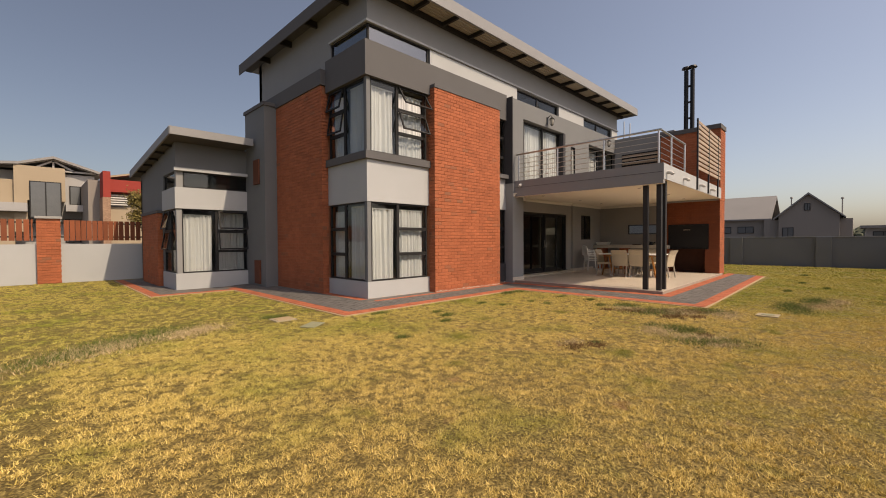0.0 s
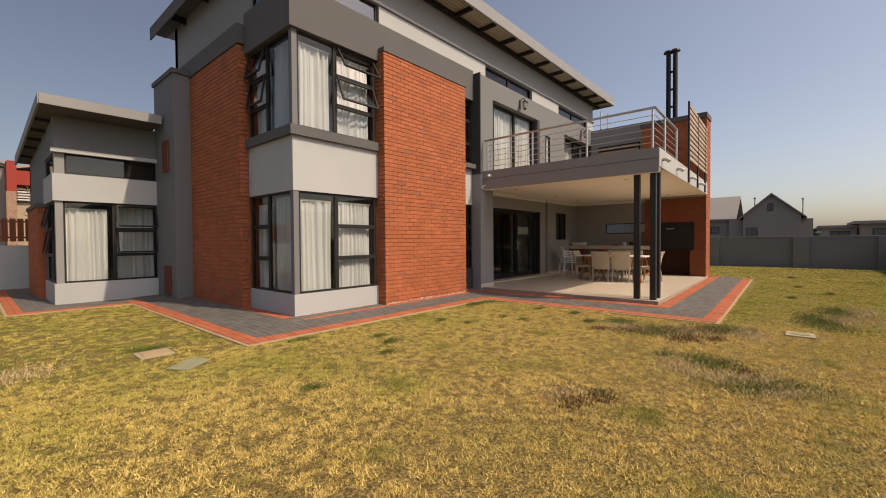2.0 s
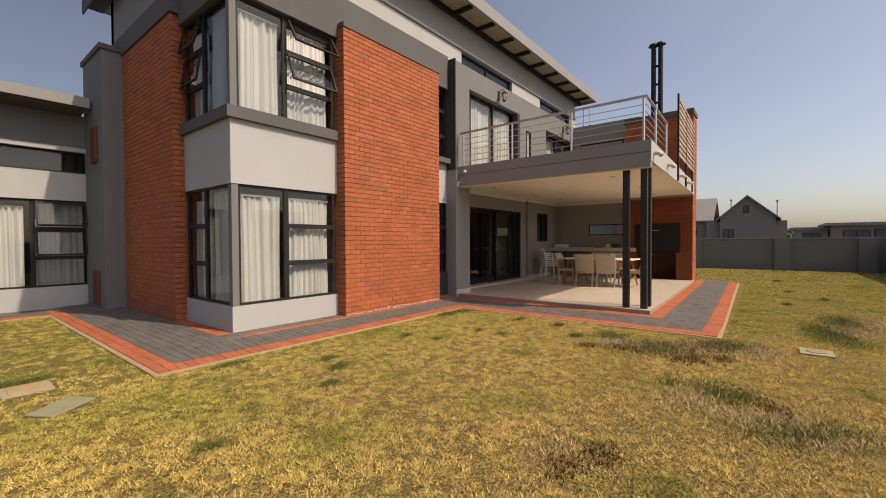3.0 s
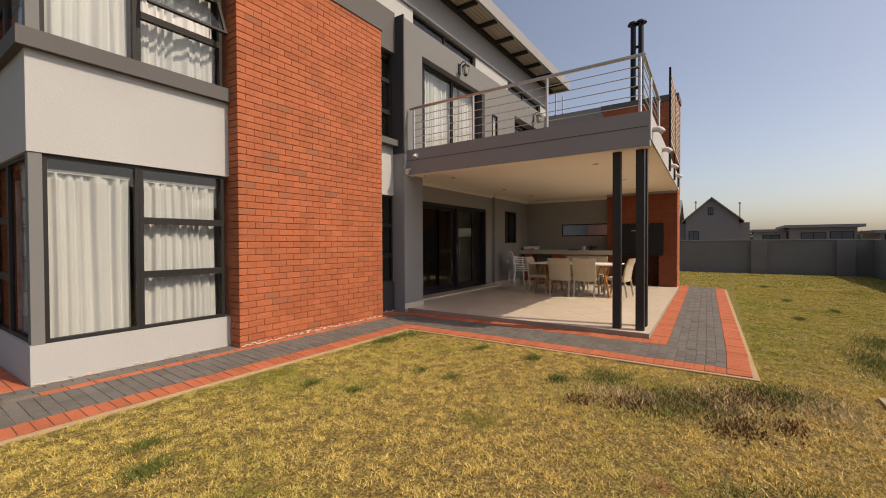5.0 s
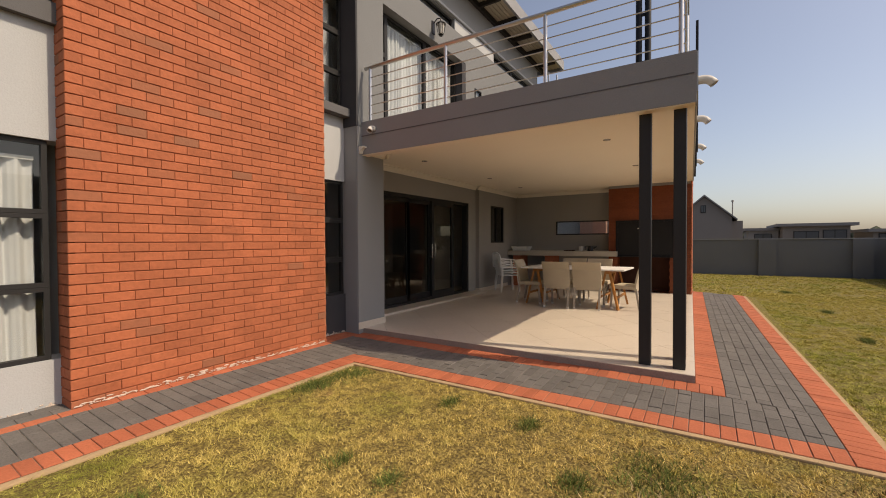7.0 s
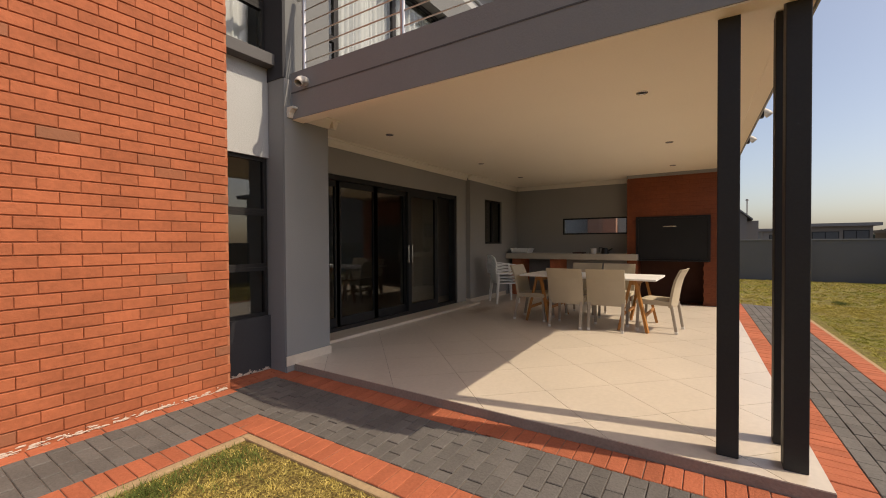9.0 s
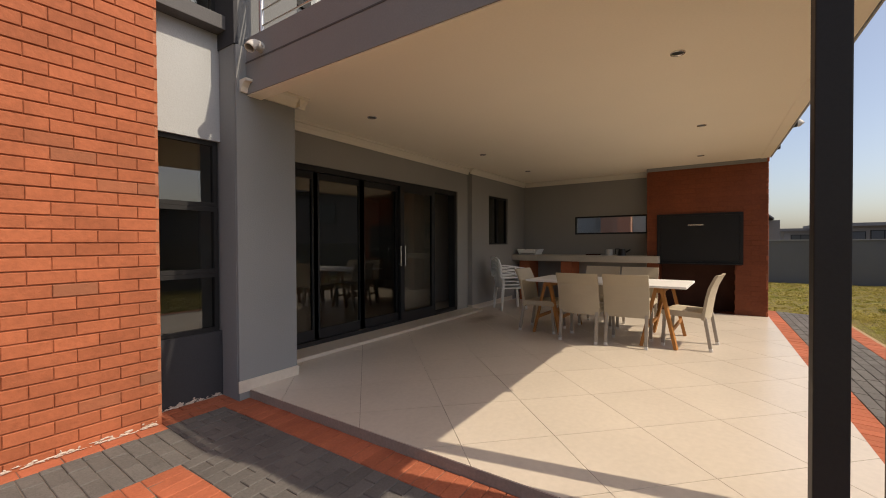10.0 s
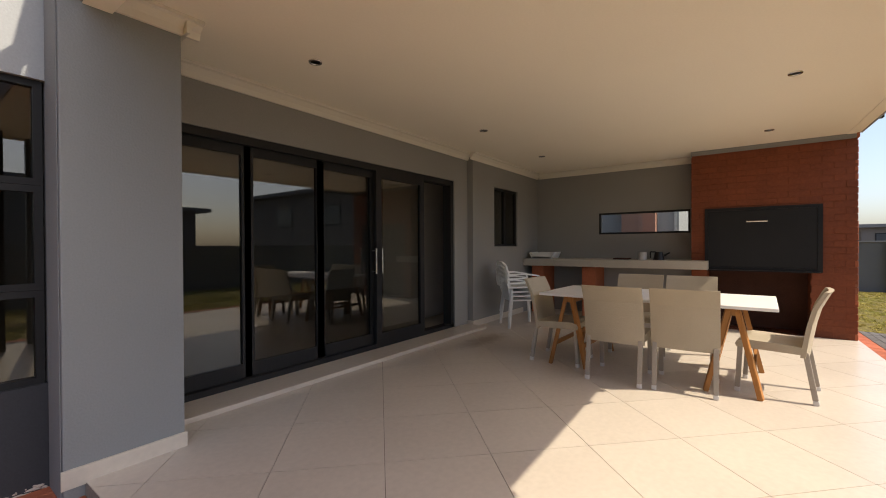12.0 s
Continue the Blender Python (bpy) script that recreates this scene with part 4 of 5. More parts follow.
# ---- braai wall ----
BX = 17.56
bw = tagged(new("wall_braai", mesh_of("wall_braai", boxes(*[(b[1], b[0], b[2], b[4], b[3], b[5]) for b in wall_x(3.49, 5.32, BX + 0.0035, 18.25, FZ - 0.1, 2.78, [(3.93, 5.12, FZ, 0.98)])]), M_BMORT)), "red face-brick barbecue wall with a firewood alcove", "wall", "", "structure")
joined_bricks("bricks", brick_field(0, BX, 18.25, FZ, 2.735), lambda a, b, z: (a, 3.478 + b, z), M_BRICKS, bw, rng_seed=9)
solid("wall_alcove", boxes((18.0, 3.93, FZ, 18.02, 5.12, 0.98)), M_DEEP, "dark red-brown back of the firewood alcove")
solid("trim_braai_top", boxes((BX - 0.01, 3.49, 2.735, 18.0, 5.33, 2.80)), M_MID, "grey strip above the brick barbecue wall", "trim")
braai = thing("built_in_barbecue", "black steel built-in barbecue with its door shut", "barbecue", at=(0, 0, 0))
part("surround", boxes((17.53, 3.82, 0.99, 17.575, 5.15, 1.04), (17.53, 3.82, 1.87, 17.575, 5.15, 1.91), (17.53, 3.82, 1.04, 17.575, 3.87, 1.87), (17.53, 5.10, 1.04, 17.575, 5.15, 1.87)), M_BLACK, braai)
part("door", boxes((17.54, 3.87, 1.04, 17.57, 5.10, 1.87), bevel=0.004), M_BLACK, braai)
bm = bmesh.new()
rod(bm, (17.505, 4.40, 1.70), (17.505, 4.64, 1.70), 0.011)
for y in (4.44, 4.60):
    rod(bm, (17.505, y, 1.70), (17.545, y, 1.70), 0.007)
part("handle", bm, M_CHROME, braai, "chrome bar handle")
part("ash_lip", boxes((17.46, 3.84, 0.985, 17.54, 5.13, 1.0)), M_BLACK, braai)

# chimney above the balcony
ch = tagged(new("chimney", mesh_of("chimney", boxes((BX - 0.05, 3.488, 3.15, 18.28, 5.42, 5.30), (BX + 0.004, 3.49, 2.78, 18.25, 5.32, 3.15)), M_MORTAR)), "red face-brick chimney with a dark coping above the balcony", "chimney")
joined_bricks("bricks", brick_field(0, 3.46, 5.43, 3.15, 5.28), lambda a, b, z: (BX - 0.06 + b, a, z), M_BRICKS, ch, rng_seed=10)
joined_bricks("bricks", brick_field(0, BX - 0.06, 18.29, 2.735, 5.28), lambda a, b, z: (a, 3.474 + b, z), M_BRICKS, ch, rng_seed=11)
part("coping", boxes((BX - 0.10, 3.45, 5.28, 18.30, 5.48, 5.44), bevel=0.008), M_BAND, ch, "dark-grey coping")
solid("wall_terrace", boxes((18.35, 5.2, 3.14, 18.55, 7.55, 5.70)), M_MID, "mid-grey parapet wall beside the chimney")
for y in (4.46, 4.67):
    fl = thing("flue_pipe", "tall black steel flue pipe with a flat cap", "flue", "twin flues")
    bm = bmesh.new()
    rod(bm, (17.9, y, 5.42), (17.9, y, 7.72), 0.075, seg=20)
    part("pipe", bm, M_BLACK, fl, smooth=False)
    bm = bmesh.new()
    rod(bm, (17.9, y, 7.80), (17.9, y, 7.86), 0.16, 0.13, 20)
    for i in range(3):
        a = 2.1 * i
        rod(bm, (17.9 + 0.06 * math.cos(a), y + 0.06 * math.sin(a), 7.70), (17.9 + 0.06 * math.cos(a), y + 0.06 * math.sin(a), 7.81), 0.01, seg=6)
    part("cap", bm, M_BLACK, fl)
    if y < 4.6:
        for z in (5.9, 6.5, 7.1):
            part("spacer", boxes((17.87, y + 0.06, z, 17.93, y + 0.15, z + 0.06)), M_BLACK, fl)

# ---- balcony rail, screen, spouts, camera ----
rail = thing("balcony_railing", "brushed stainless-steel balcony railing with thin horizontal rods", "railing")
ZB, ZT = 3.15, 3.98
for x, y in ((10.85, 7.40), (10.85, 6.08), (10.85, 4.74), (10.85, 3.40), (11.75, 3.36), (13.03, 3.36)):
    y += off_square(x)
    bm = bmesh.new()
    rod(bm, (x, y, ZB), (x, y, ZT), 0.022, seg=14)
    rod(bm, (x, y, ZB), (x, y, ZB + 0.012), 0.045, seg=14)
    part("post", bm, M_STEEL, rail)
bm = bmesh.new()
rod(bm, (10.85, 7.50, ZT), (10.85, 3.36, ZT), 0.026, seg=14)
rod(bm, (10.85, 3.36, ZT), (13.06, 3.36 + off_square(13.06), ZT), 0.026, seg=14)
part("top_rail", bm, M_STEEL, rail)
for i in range(5):
    z = ZB + 0.14 + 0.135 * i
    bm = bmesh.new()
    rod(bm, (10.85, 7.44, z), (10.85, 3.36, z), 0.007, seg=8)
    rod(bm, (10.85, 3.36, z), (13.03, 3.36 + off_square(13.03), z), 0.007, seg=8)
    part("rod", bm, M_STEEL, rail)

scr = thing("slatted_screen", "slatted timber privacy screen on dark steel posts", "screen")
for x in (13.95, 15.4, 16.85):
    part("post", skew(boxes((x - 0.04, PY0 - 0.05, 2.80, x + 0.04, PY0 - 0.0125, 4.86))), M_FRAME, scr)
for i in range(11):
    z = 3.40 + 0.133 * i
    part("slat", skew(boxes((13.99, PY0 - 0.045, z, 17.2, PY0 - 0.02, z + 0.088), bevel=0.004)), M_SLAT, scr)
panel = thing("timber_louvre", "pale horizontal timber slats on a dark backing on the terrace wall", "louvre")
part("backing", boxes((18.335, 5.72, 4.0, 18.35, 7.25, 5.0)), M_FRAME, panel)
for i in range(6):
    part("slat", boxes((18.30, 5.75, 4.08 + 0.155 * i, 18.334, 7.22, 4.165 + 0.155 * i), bevel=0.003), M_SLAT, panel)
for y, h in ((6.95, 0.62), (7.2, 0.75)):
    vent = thing("vent_pipe", "thin grey vent pipe on top of the terrace wall", "vent pipe", "roof vent pipes")
    bm = bmesh.new()
    rod(bm, (18.45, y, 5.70), (18.45, y, 5.70 + h), 0.022, seg=10)
    part("pipe", bm, M_STEEL, vent)
    bm = bmesh.new()
    rod(bm, (18.45, y, 5.70), (18.45, y, 5.73), 0.06, seg=12)
    part("collar", bm, M_COPE, vent)


def drain_spout(m, label):
    """An elbow pipe that leaves a wall along -y and bends down; hollow at its mouth."""
    s = thing("drain_spout", label, "drain spout", "slab drain spouts")
    path = [(0.01, 0.0), (-0.045, 0.0), (-0.075, -0.006), (-0.10, -0.02), (-0.12, -0.04), (-0.135, -0.06)]
    bm = bmesh.new()
    rings = []
    order = [(p, 0.041) for p in path] + [(path[-1], 0.036), (path[-2], 0.036), (path[-3], 0.036)]
    for i, ((y, z), r) in enumerate(order):
        k = min(i, len(path) - 1) if i < len(path) else len(path) - 1 - (i - len(path))
        p0, p1 = path[max(k - 1, 0)], path[min(k + 1, len(path) - 1)]
        d = Vector((0, p1[0] - p0[0], p1[1] - p0[1])).normalized()
        u, w = Vector((1, 0, 0)), d.cross(Vector((1, 0, 0)))
        rings.append([bm.verts.new(Vector((0, y, z)) + (u * math.cos(t) + w * math.sin(t)) * r) for t in [2 * math.pi * q / 18 for q in range(18)]])
    for r0, r1 in zip(rings, rings[1:]):
        for q in range(18):
            bm.faces.new((r0[q], r0[(q + 1) % 18], r1[(q + 1) % 18], r1[q]))
    part("elbow", bm, M_PIPE, s, smooth=True)
    s.matrix_basis = m


for x in (11.0, 12.5, 14.3, 15.8):
    drain_spout(pose(x, PY0 - 0.012 + off_square(x), 2.96), "white plastic drain spout elbow on the slab edge")
drain_spout(pose(PX0, 7.26, 3.03, 0, 0, -75), "white plastic drain spout elbow beside the patio pier")

# ---- counter and things on it ----
ct = thing("counter", "long pale screed counter on brick supports", "counter")
part("worktop", boxes((17.30, 5.10, 1.0, 17.998, 8.04, 1.13), bevel=0.008), M_COUNT, ct)
for y in (6.75, 7.7):
    part("support", boxes((17.45, y, FZ, 17.998, y + 0.23, 1.0)), M_BRICKS, ct, "red brick support")
basin = thing("wash_basin", "white rectangular counter basin with sloping sides", "basin")
bm = bmesh.new()
extrude_profile(bm, [(7.54, 1.13), (7.48, 1.25), (7.51, 1.25), (7.57, 1.16), (7.89, 1.16), (7.95, 1.25), (7.98, 1.25), (7.92, 1.13)], "x", 17.42, 17.78)
box(bm, 17.42, 7.56, 1.135, 17.44, 7.90, 1.245)
box(bm, 17.76, 7.56, 1.135, 17.78, 7.90, 1.245)
part("bowl", bm, M_PLAS, basin)
mug = thing("canister", "pale grey canister standing on the counter", "canister")
bm = bmesh.new()
rod(bm, (17.55, 6.02, 1.13), (17.55, 6.02, 1.25), 0.065, seg=20)
part("body", bm, M_PIPE, mug, smooth=False)
ket = thing("kettle", "small black kettle standing on the counter", "kettle")
bm = bmesh.new()
rod(bm, (17.55, 5.78, 1.13), (17.55, 5.78, 1.26), 0.085, 0.055, 20)
part("body", bm, M_BLACK, ket)
bm = bmesh.new()
rod(bm, (17.55, 5.70, 1.20), (17.55, 5.62, 1.25), 0.018, 0.012, 10)
part("spout", bm, M_BLACK, ket)
bm = bmesh.new()
for a, b in (((5.82, 1.26), (5.90, 1.26)), ((5.90, 1.26), (5.90, 1.16))):
    rod(bm, (17.55, a[0], a[1]), (17.55, b[0], b[1]), 0.01, seg=8)
part("handle", bm, M_BLACK, ket)
tr = thing("tray", "dark tray lying on the counter", "tray")
part("dish", boxes((17.45, 6.22, 1.13, 17.7, 6.46, 1.155), bevel=0.006), M_DEEP, tr)

# ---- table and chairs ----
tbl = thing("dining_table", "white-topped dining table on honey-oak trestle legs", "table", at=(14.77, 5.42, FZ))
part("tabletop", boxes((-0.5, -1.0, 0.722, 0.5, 1.0, 0.75), bevel=0.006), M_TOP, tbl)
for sgn in (-1, 1):
    yc = 0.70 * sgn
    tz = part("trestle", boxes((-0.44, yc - 0.05, 0.66, 0.44, yc + 0.05, 0.722), bevel=0.004), M_OAK, tbl)
    for x in (-0.42, 0.42):
        for s in (-1, 1):
            bm = bmesh.new()
            beam(bm, (x * 1.08, yc + s * 0.19, 0.0), (x, yc + s * 0.035, 0.70), 0.055, 0.038, 0.004)
            part("leg", bm, M_OAK, tz)
    for s in (-1, 1):
        part("brace", boxes((-0.42, yc + s * 0.145 - 0.012, 0.20, 0.42, yc + s * 0.145 + 0.012, 0.24)), M_OAK, tz)
tbl.rotation_euler[2] = radians(-1.5)


def dining_chair(m):
    """Faces +x; the origin lies on the floor below the seat's middle."""
    c = thing("dining_chair", "beige woven-resin dining chair with a curved back", "chair", "chairs round the table")
    bm = bmesh.new()
    extrude_profile(bm, [(-0.22, 0.395), (-0.20, 0.44), (0.0, 0.45), (0.18, 0.455), (0.235, 0.44), (0.25, 0.41), (0.24, 0.385), (-0.2, 0.38)], "y", -0.25, 0.25)
    part("seat", bm, M_WICK, c)
    path = [(-0.205, 0.36), (-0.225, 0.50), (-0.245, 0.62), (-0.275, 0.74), (-0.325, 0.85), (-0.345, 0.885)]
    t = 0.032
    bm = bmesh.new()
    w = 0.255
    n = 10
    prev = None
    for i in range(n + 1):
        y = -w + 2 * w * i / n
        bulge = -0.025 * (1 - (y / w) ** 2)
        row = [bm.verts.new((x + bulge, y, z)) for x, z in path] + [bm.verts.new((x + bulge + t, y, z)) for x, z in reversed(path)]
        if prev:
            for j in range(len(row)):
                k2 = (j + 1) % len(row)
                bm.faces.new((prev[j], row[j], row[k2], prev[k2]))
        else:
            bm.faces.new(row)
        prev = row
    bm.faces.new(prev[::-1])
    part("backrest", bm, M_WICK, c, smooth=False)
    for x, y, lean in ((0.215, 0.225, 0.02), (0.215, -0.225, 0.02), (-0.205, 0.225, -0.06), (-0.205, -0.225, -0.06)):
        bm = bmesh.new()
        beam(bm, (x + lean, y, 0.035), (x, y, 0.40), 0.036, 0.036, 0.004)
        leg = part("leg", bm, M_LEG, c)
        bm = bmesh.new()
        beam(bm, (x + lean * 1.08, y, 0.0), (x + lean, y, 0.036), 0.038, 0.038, 0.003)
        part("foot_cap", bm, M_CAP, leg)
    c.matrix_basis = m
    return c


chair = dining_chair(pose(14.31, 5.62, FZ))
copy_thing(chair, pose(14.36, 5.07, FZ, 0, 0, 2))
copy_thing(chair, pose(15.40, 5.70, FZ, 0, 0, 180))
copy_thing(chair, pose(15.40, 5.15, FZ, 0, 0, 181))
copy_thing(chair, pose(14.66, 4.44, FZ, 0, 0, 83))
copy_thing(chair, pose(14.57, 6.27, FZ, 0, 0, -90))


def plastic_chair(z, parent):
    for x, y, fx, fy in ((-0.2, -0.2, -0.23, -0.24), (0.2, -0.2, 0.23, -0.24), (-0.2, 0.2, -0.23, 0.25), (0.2, 0.2, 0.23, 0.25)):
        bm = bmesh.new()
        beam(bm, (fx, fy, z), (x, y, z + 0.42), 0.04, 0.03, 0.006)
        part("leg", bm, M_PLAS, parent)
    legs = parent
    part("seat", boxes((-0.22, -0.22, z + 0.41, 0.22, 0.22, z + 0.43), bevel=0.008), M_PLAS, legs)
    for i in range(7):
        a = -0.18 + 0.06 * i
        bm = bmesh.new()
        top = z + 0.80 - 0.9 * a * a
        beam(bm, (a, 0.21, z + 0.42), (a * 1.15, 0.31, top), 0.03, 0.012, 0.003)
        part("back_slat", bm, M_PLAS, legs)
    bm = bmesh.new()
    pts = [(-0.26, 0.27, 0.62), (-0.22, 0.30, 0.75), (-0.1, 0.32, 0.80), (0.1, 0.32, 0.80), (0.22, 0.30, 0.75), (0.26, 0.27, 0.62)]
    for a, b in zip(pts, pts[1:]):
        beam(bm, (a[0], a[1], z + a[2]), (b[0], b[1], z + b[2]), 0.04, 0.025)
    part("top_rail", bm, M_PLAS, legs)
    for s in (-1, 1):
        bm = bmesh.new()
        pts = [(s * 0.26, 0.27, 0.62), (s * 0.27, 0.0, 0.63), (s * 0.26, -0.2, 0.60), (s * 0.235, -0.23, 0.42)]
        for a, b in zip(pts, pts[1:]):
            beam(bm, (a[0], a[1], z + a[2]), (b[0], b[1], z + b[2]), 0.045, 0.02)
        part("armrest", bm, M_PLAS, legs)


for i in range(4):
    st = thing("garden_chair", "white slatted plastic garden chair, one of a stack", "chair", "stacked plastic chairs")
    plastic_chair(0.0, st)
    st.matrix_basis = pose(16.05, 7.50, FZ + 0.065 * i, 0, 0, 45)

# ---- living room behind the doors ----
solid("floor_living", boxes((10.9, 8.3, 0.05, 19.1, 13.8, 0.19)), M_INTF, "tiled living-room floor")
solid("floor_upper", boxes((5.76, 8.06, 2.84, 19.1, 13.8, 3.0)), M_INT, "upper floor slab and living-room ceiling")
solid("floor_bay", boxes((5.76, 8.02, -0.1, 10.9, 13.8, 0.1)), M_INTF, "floor of the room behind the corner windows")
solid("wall_partition", boxes((10.75, 8.2, 0.0, 10.9, 13.8, 2.8), (10.75, 8.1, 3.0, 10.9, 13.8, 6.95), (14.45, 8.9, 0.19, 16.2, 9.05, 2.8), (14.15, 8.1, 3.0, 14.25, 13.8, 6.95)), M_INT, "plain interior partition wall")
solid("wall_inner", boxes((7.46, 8.0, 0.1, 7.5, 13.8, 2.8), (7.5, 8.0, 3.0, 10.1, 8.1, 5.2)), M_INT, "plain interior wall")

# ---- left wing ----
LY, LX = 13.54, 3.09
solid("wall_wing_south", boxes(*wall_x(LX, 5.1, LY, LY + 0.22, -0.1, 4.18, [(LX, 5.05, 0.46, 2.30), (LX, 5.05, 2.90, 3.36)])), M_SLATE, "grey plastered side wing wall")
solid("wall_wing_west", boxes(*[(b[1], b[0], b[2], b[4], b[3], b[5]) for b in wall_x(LY + 0.22, 18.6, LX, LX + 0.22, -0.1, 3.65, [(LY + 0.2, 15.1, 0.46, 2.30), (LY + 0.2, 15.05, 2.90, 3.36)])]), M_SLATE, "grey plastered side wing wall in shade")
bm = bmesh.new()
extrude_profile(bm, [(LY + 0.22, 3.65), (LY + 0.22, 4.13), (18.6, 3.76), (18.6, 3.65)], "x", LX, LX + 0.22)
solid("wall_wing_gable", bm, M_SLATE, "grey plastered wall below the sloping wing roof", "wall")
solid("wall_wing_back", boxes((LX, 18.4, -0.1, 5.62, 18.6, 3.6), (5.5, 13.8, -0.1, 5.62, 18.6, 4.3)), M_SLATE, "rear walls of the side wing")
solid("floor_wing", boxes((LX + 0.22, LY + 0.22, -0.1, 5.5, 18.4, 0.1)), M_INTF, "floor of the side wing")
window("window_14", "x", LY, [(LX + 0.14, 4.14, 0.46, 2.30, 0)] + stack(4.14, 5.04, 0.46, 2.30, (14, 10, 0)), "charcoal corner window of the side wing")
window("window_15", "y", LX, [(LY + 0.14, 14.3, 0.46, 2.30, 0)] + stack(14.3, 15.08, 0.46, 2.30, (12, 10, 0)), "charcoal corner window of the side wing in shade")
window("window_16", "x", LY, [(LX + 0.18, 5.04, 2.90, 3.36, 0)], "dark strip window of the side wing")
window("window_17", "y", LX, [(LY + 0.2, 15.04, 2.90, 3.36, 0)], "dark strip window of the side wing")
solid("trim_wing_post", boxes((LX + 0.01, LY + 0.01, 0.46, LX + 0.14, LY + 0.14, 2.3), (LX + 0.01, LY + 0.01, 2.9, LX + 0.18, LY + 0.16, 3.36)), M_MID, "grey post at the wing's window corner", "post")
solid("trim_wing_ledge", boxes((LX - 0.05, LY - 0.09, 3.36, 5.05, LY, 3.45)), M_WHITE, "light ledge above the strip window", "ledge")
solid("trim_wing_panel", boxes((LX - 0.03, LY - 0.03, 2.30, 5.05, LY, 2.90), (LX - 0.03, LY, 2.30, LX, 15.1, 2.90)), M_WHITE, "light proud panel between the wing windows", "panel")
solid("trim_wing_plinth", boxes((LX - 0.03, LY - 0.03, -0.1, 5.05, LY, 0.46), (LX - 0.03, LY, -0.1, LX, 15.1, 0.46)), M_WHITE, "light plinth below the wing window", "plinth")
curtain("x", LY + 0.17, LX + 0.17, 4.02, 0.48, 2.12, 61)
curtain("x", LY + 0.34, 4.2, 5.0, 0.48, 2.2, 62)
curtain("y", LX + 0.34, 13.9, 14.9, 0.48, 2.1, 63)
wr = tagged(new("roof_wing"), "grey sloping sheet roof over the side wing", "roof", "", "structure")
bm = bmesh.new()
extrude_profile(bm, [(12.8, 4.24), (12.8, 4.39), (18.9, 3.93), (18.9, 3.78)], "x", 2.84, 4.94)
part("roof_sheet", bm, M_ROOF, wr)
bm = bmesh.new()
extrude_profile(bm, [(12.78, 4.20), (12.78, 4.41), (12.8, 4.41), (12.8, 4.20)], "x", 2.82, 4.94)
part("fascia", bm, M_ROOF, wr)
bm = bmesh.new()
extrude_profile(bm, [(12.8, 4.20), (12.8, 4.41), (18.9, 3.95), (18.9, 3.70)], "x", 2.80, 2.84)
part("fascia", bm, M_ROOF, wr)
for y in (13.9, 14.8, 15.7, 16.6, 17.7):
    z = 4.24 - (y - 12.8) * 0.0754
    part("rafter", boxes((2.84, y, z - 0.09, 3.09, y + 0.06, z + 0.002)), M_RAFT, wr)
# dark sheet under the wing roof, its colour standing for the shade there
bm = bmesh.new()
extrude_profile(bm, [(12.81, 4.215), (12.81, 4.238), (18.88, 3.778), (18.88, 3.755)], "x", 2.845, 4.93)
part("soffit", bm, M_BAND, wr, "wing roof underside with its shade put into the colour")
# black sheets added to keep sky from showing through the strip windows
for axis in ("x", "y"):
    bl = thing("roller_blind", "dark sheet added behind the strip window to block the sky", "blind", "wing blinds")
    part("cloth", boxes((3.3, LY + 0.14, 2.88, 5.04, LY + 0.15, 3.37)) if axis == "x" else boxes((LX + 0.14, LY + 0.2, 2.88, LX + 0.15, 15.04, 3.37)), M_BLACK, bl)
solid("wall_wing_brick", boxes((2.96, 15.2, -0.1, 3.086, 17.6, 2.24)), M_MORTAR, "shaded face-brick panel on the side wing")
joined_bricks("bricks", brick_field(0, 15.19, 17.6, 0.0, 2.25), lambda a, b, z: (2.95 + b, a, z), M_BRICKS, bpy.data.objects["wall_wing_brick"], rng_seed=12)
joined_bricks("bricks", brick_field(0, 2.95, 3.09, 0.0, 2.25), lambda a, b, z: (a, 15.186 + b, z), M_BRICKS, bpy.data.objects["wall_wing_brick"], rng_seed=13)
solid("trim_wing_coping", boxes((2.92, 15.15, 2.24, 3.086, 17.62, 2.33)), M_BAND, "dark coping over the low brick panel", "coping")

# ---- lawn covers ----
cv = thing("manhole_cover", "pale concrete manhole cover set in the lawn", "manhole cover", "lawn covers")
part("frame", boxes((3.12, 6.99, -0.035, 3.48, 7.34, -0.006), bevel=0.006), M_MANH, cv)
part("lid", boxes((3.17, 7.04, -0.02, 3.43, 7.29, 0.001), bevel=0.006), M_HAUNCH, cv)
cv = thing("valve_cover", "grey-green plastic cover tilted in the lawn", "manhole cover", "lawn covers")
part("lid", boxes((-0.2, -0.12, 0, 0.2, 0.12, 0.02), bevel=0.008), M_COVER, cv)
cv.matrix_basis = pose(3.42, 6.30, -0.018, 2, -1, 35)
cv = thing("manhole_cover", "pale concrete manhole cover set in the lawn", "manhole cover", "lawn covers")
part("frame", boxes((9.32, 0.98, -0.035, 9.66, 1.30, 0.0), bevel=0.006), M_MANH, cv)
bm = bmesh.new()
rod(bm, (9.49, 1.14, -0.03), (9.49, 1.14, 0.006), 0.1, seg=24)
part("lid", bm, M_COVER, cv, "dark round lid")

# ---- neighbouring houses ----


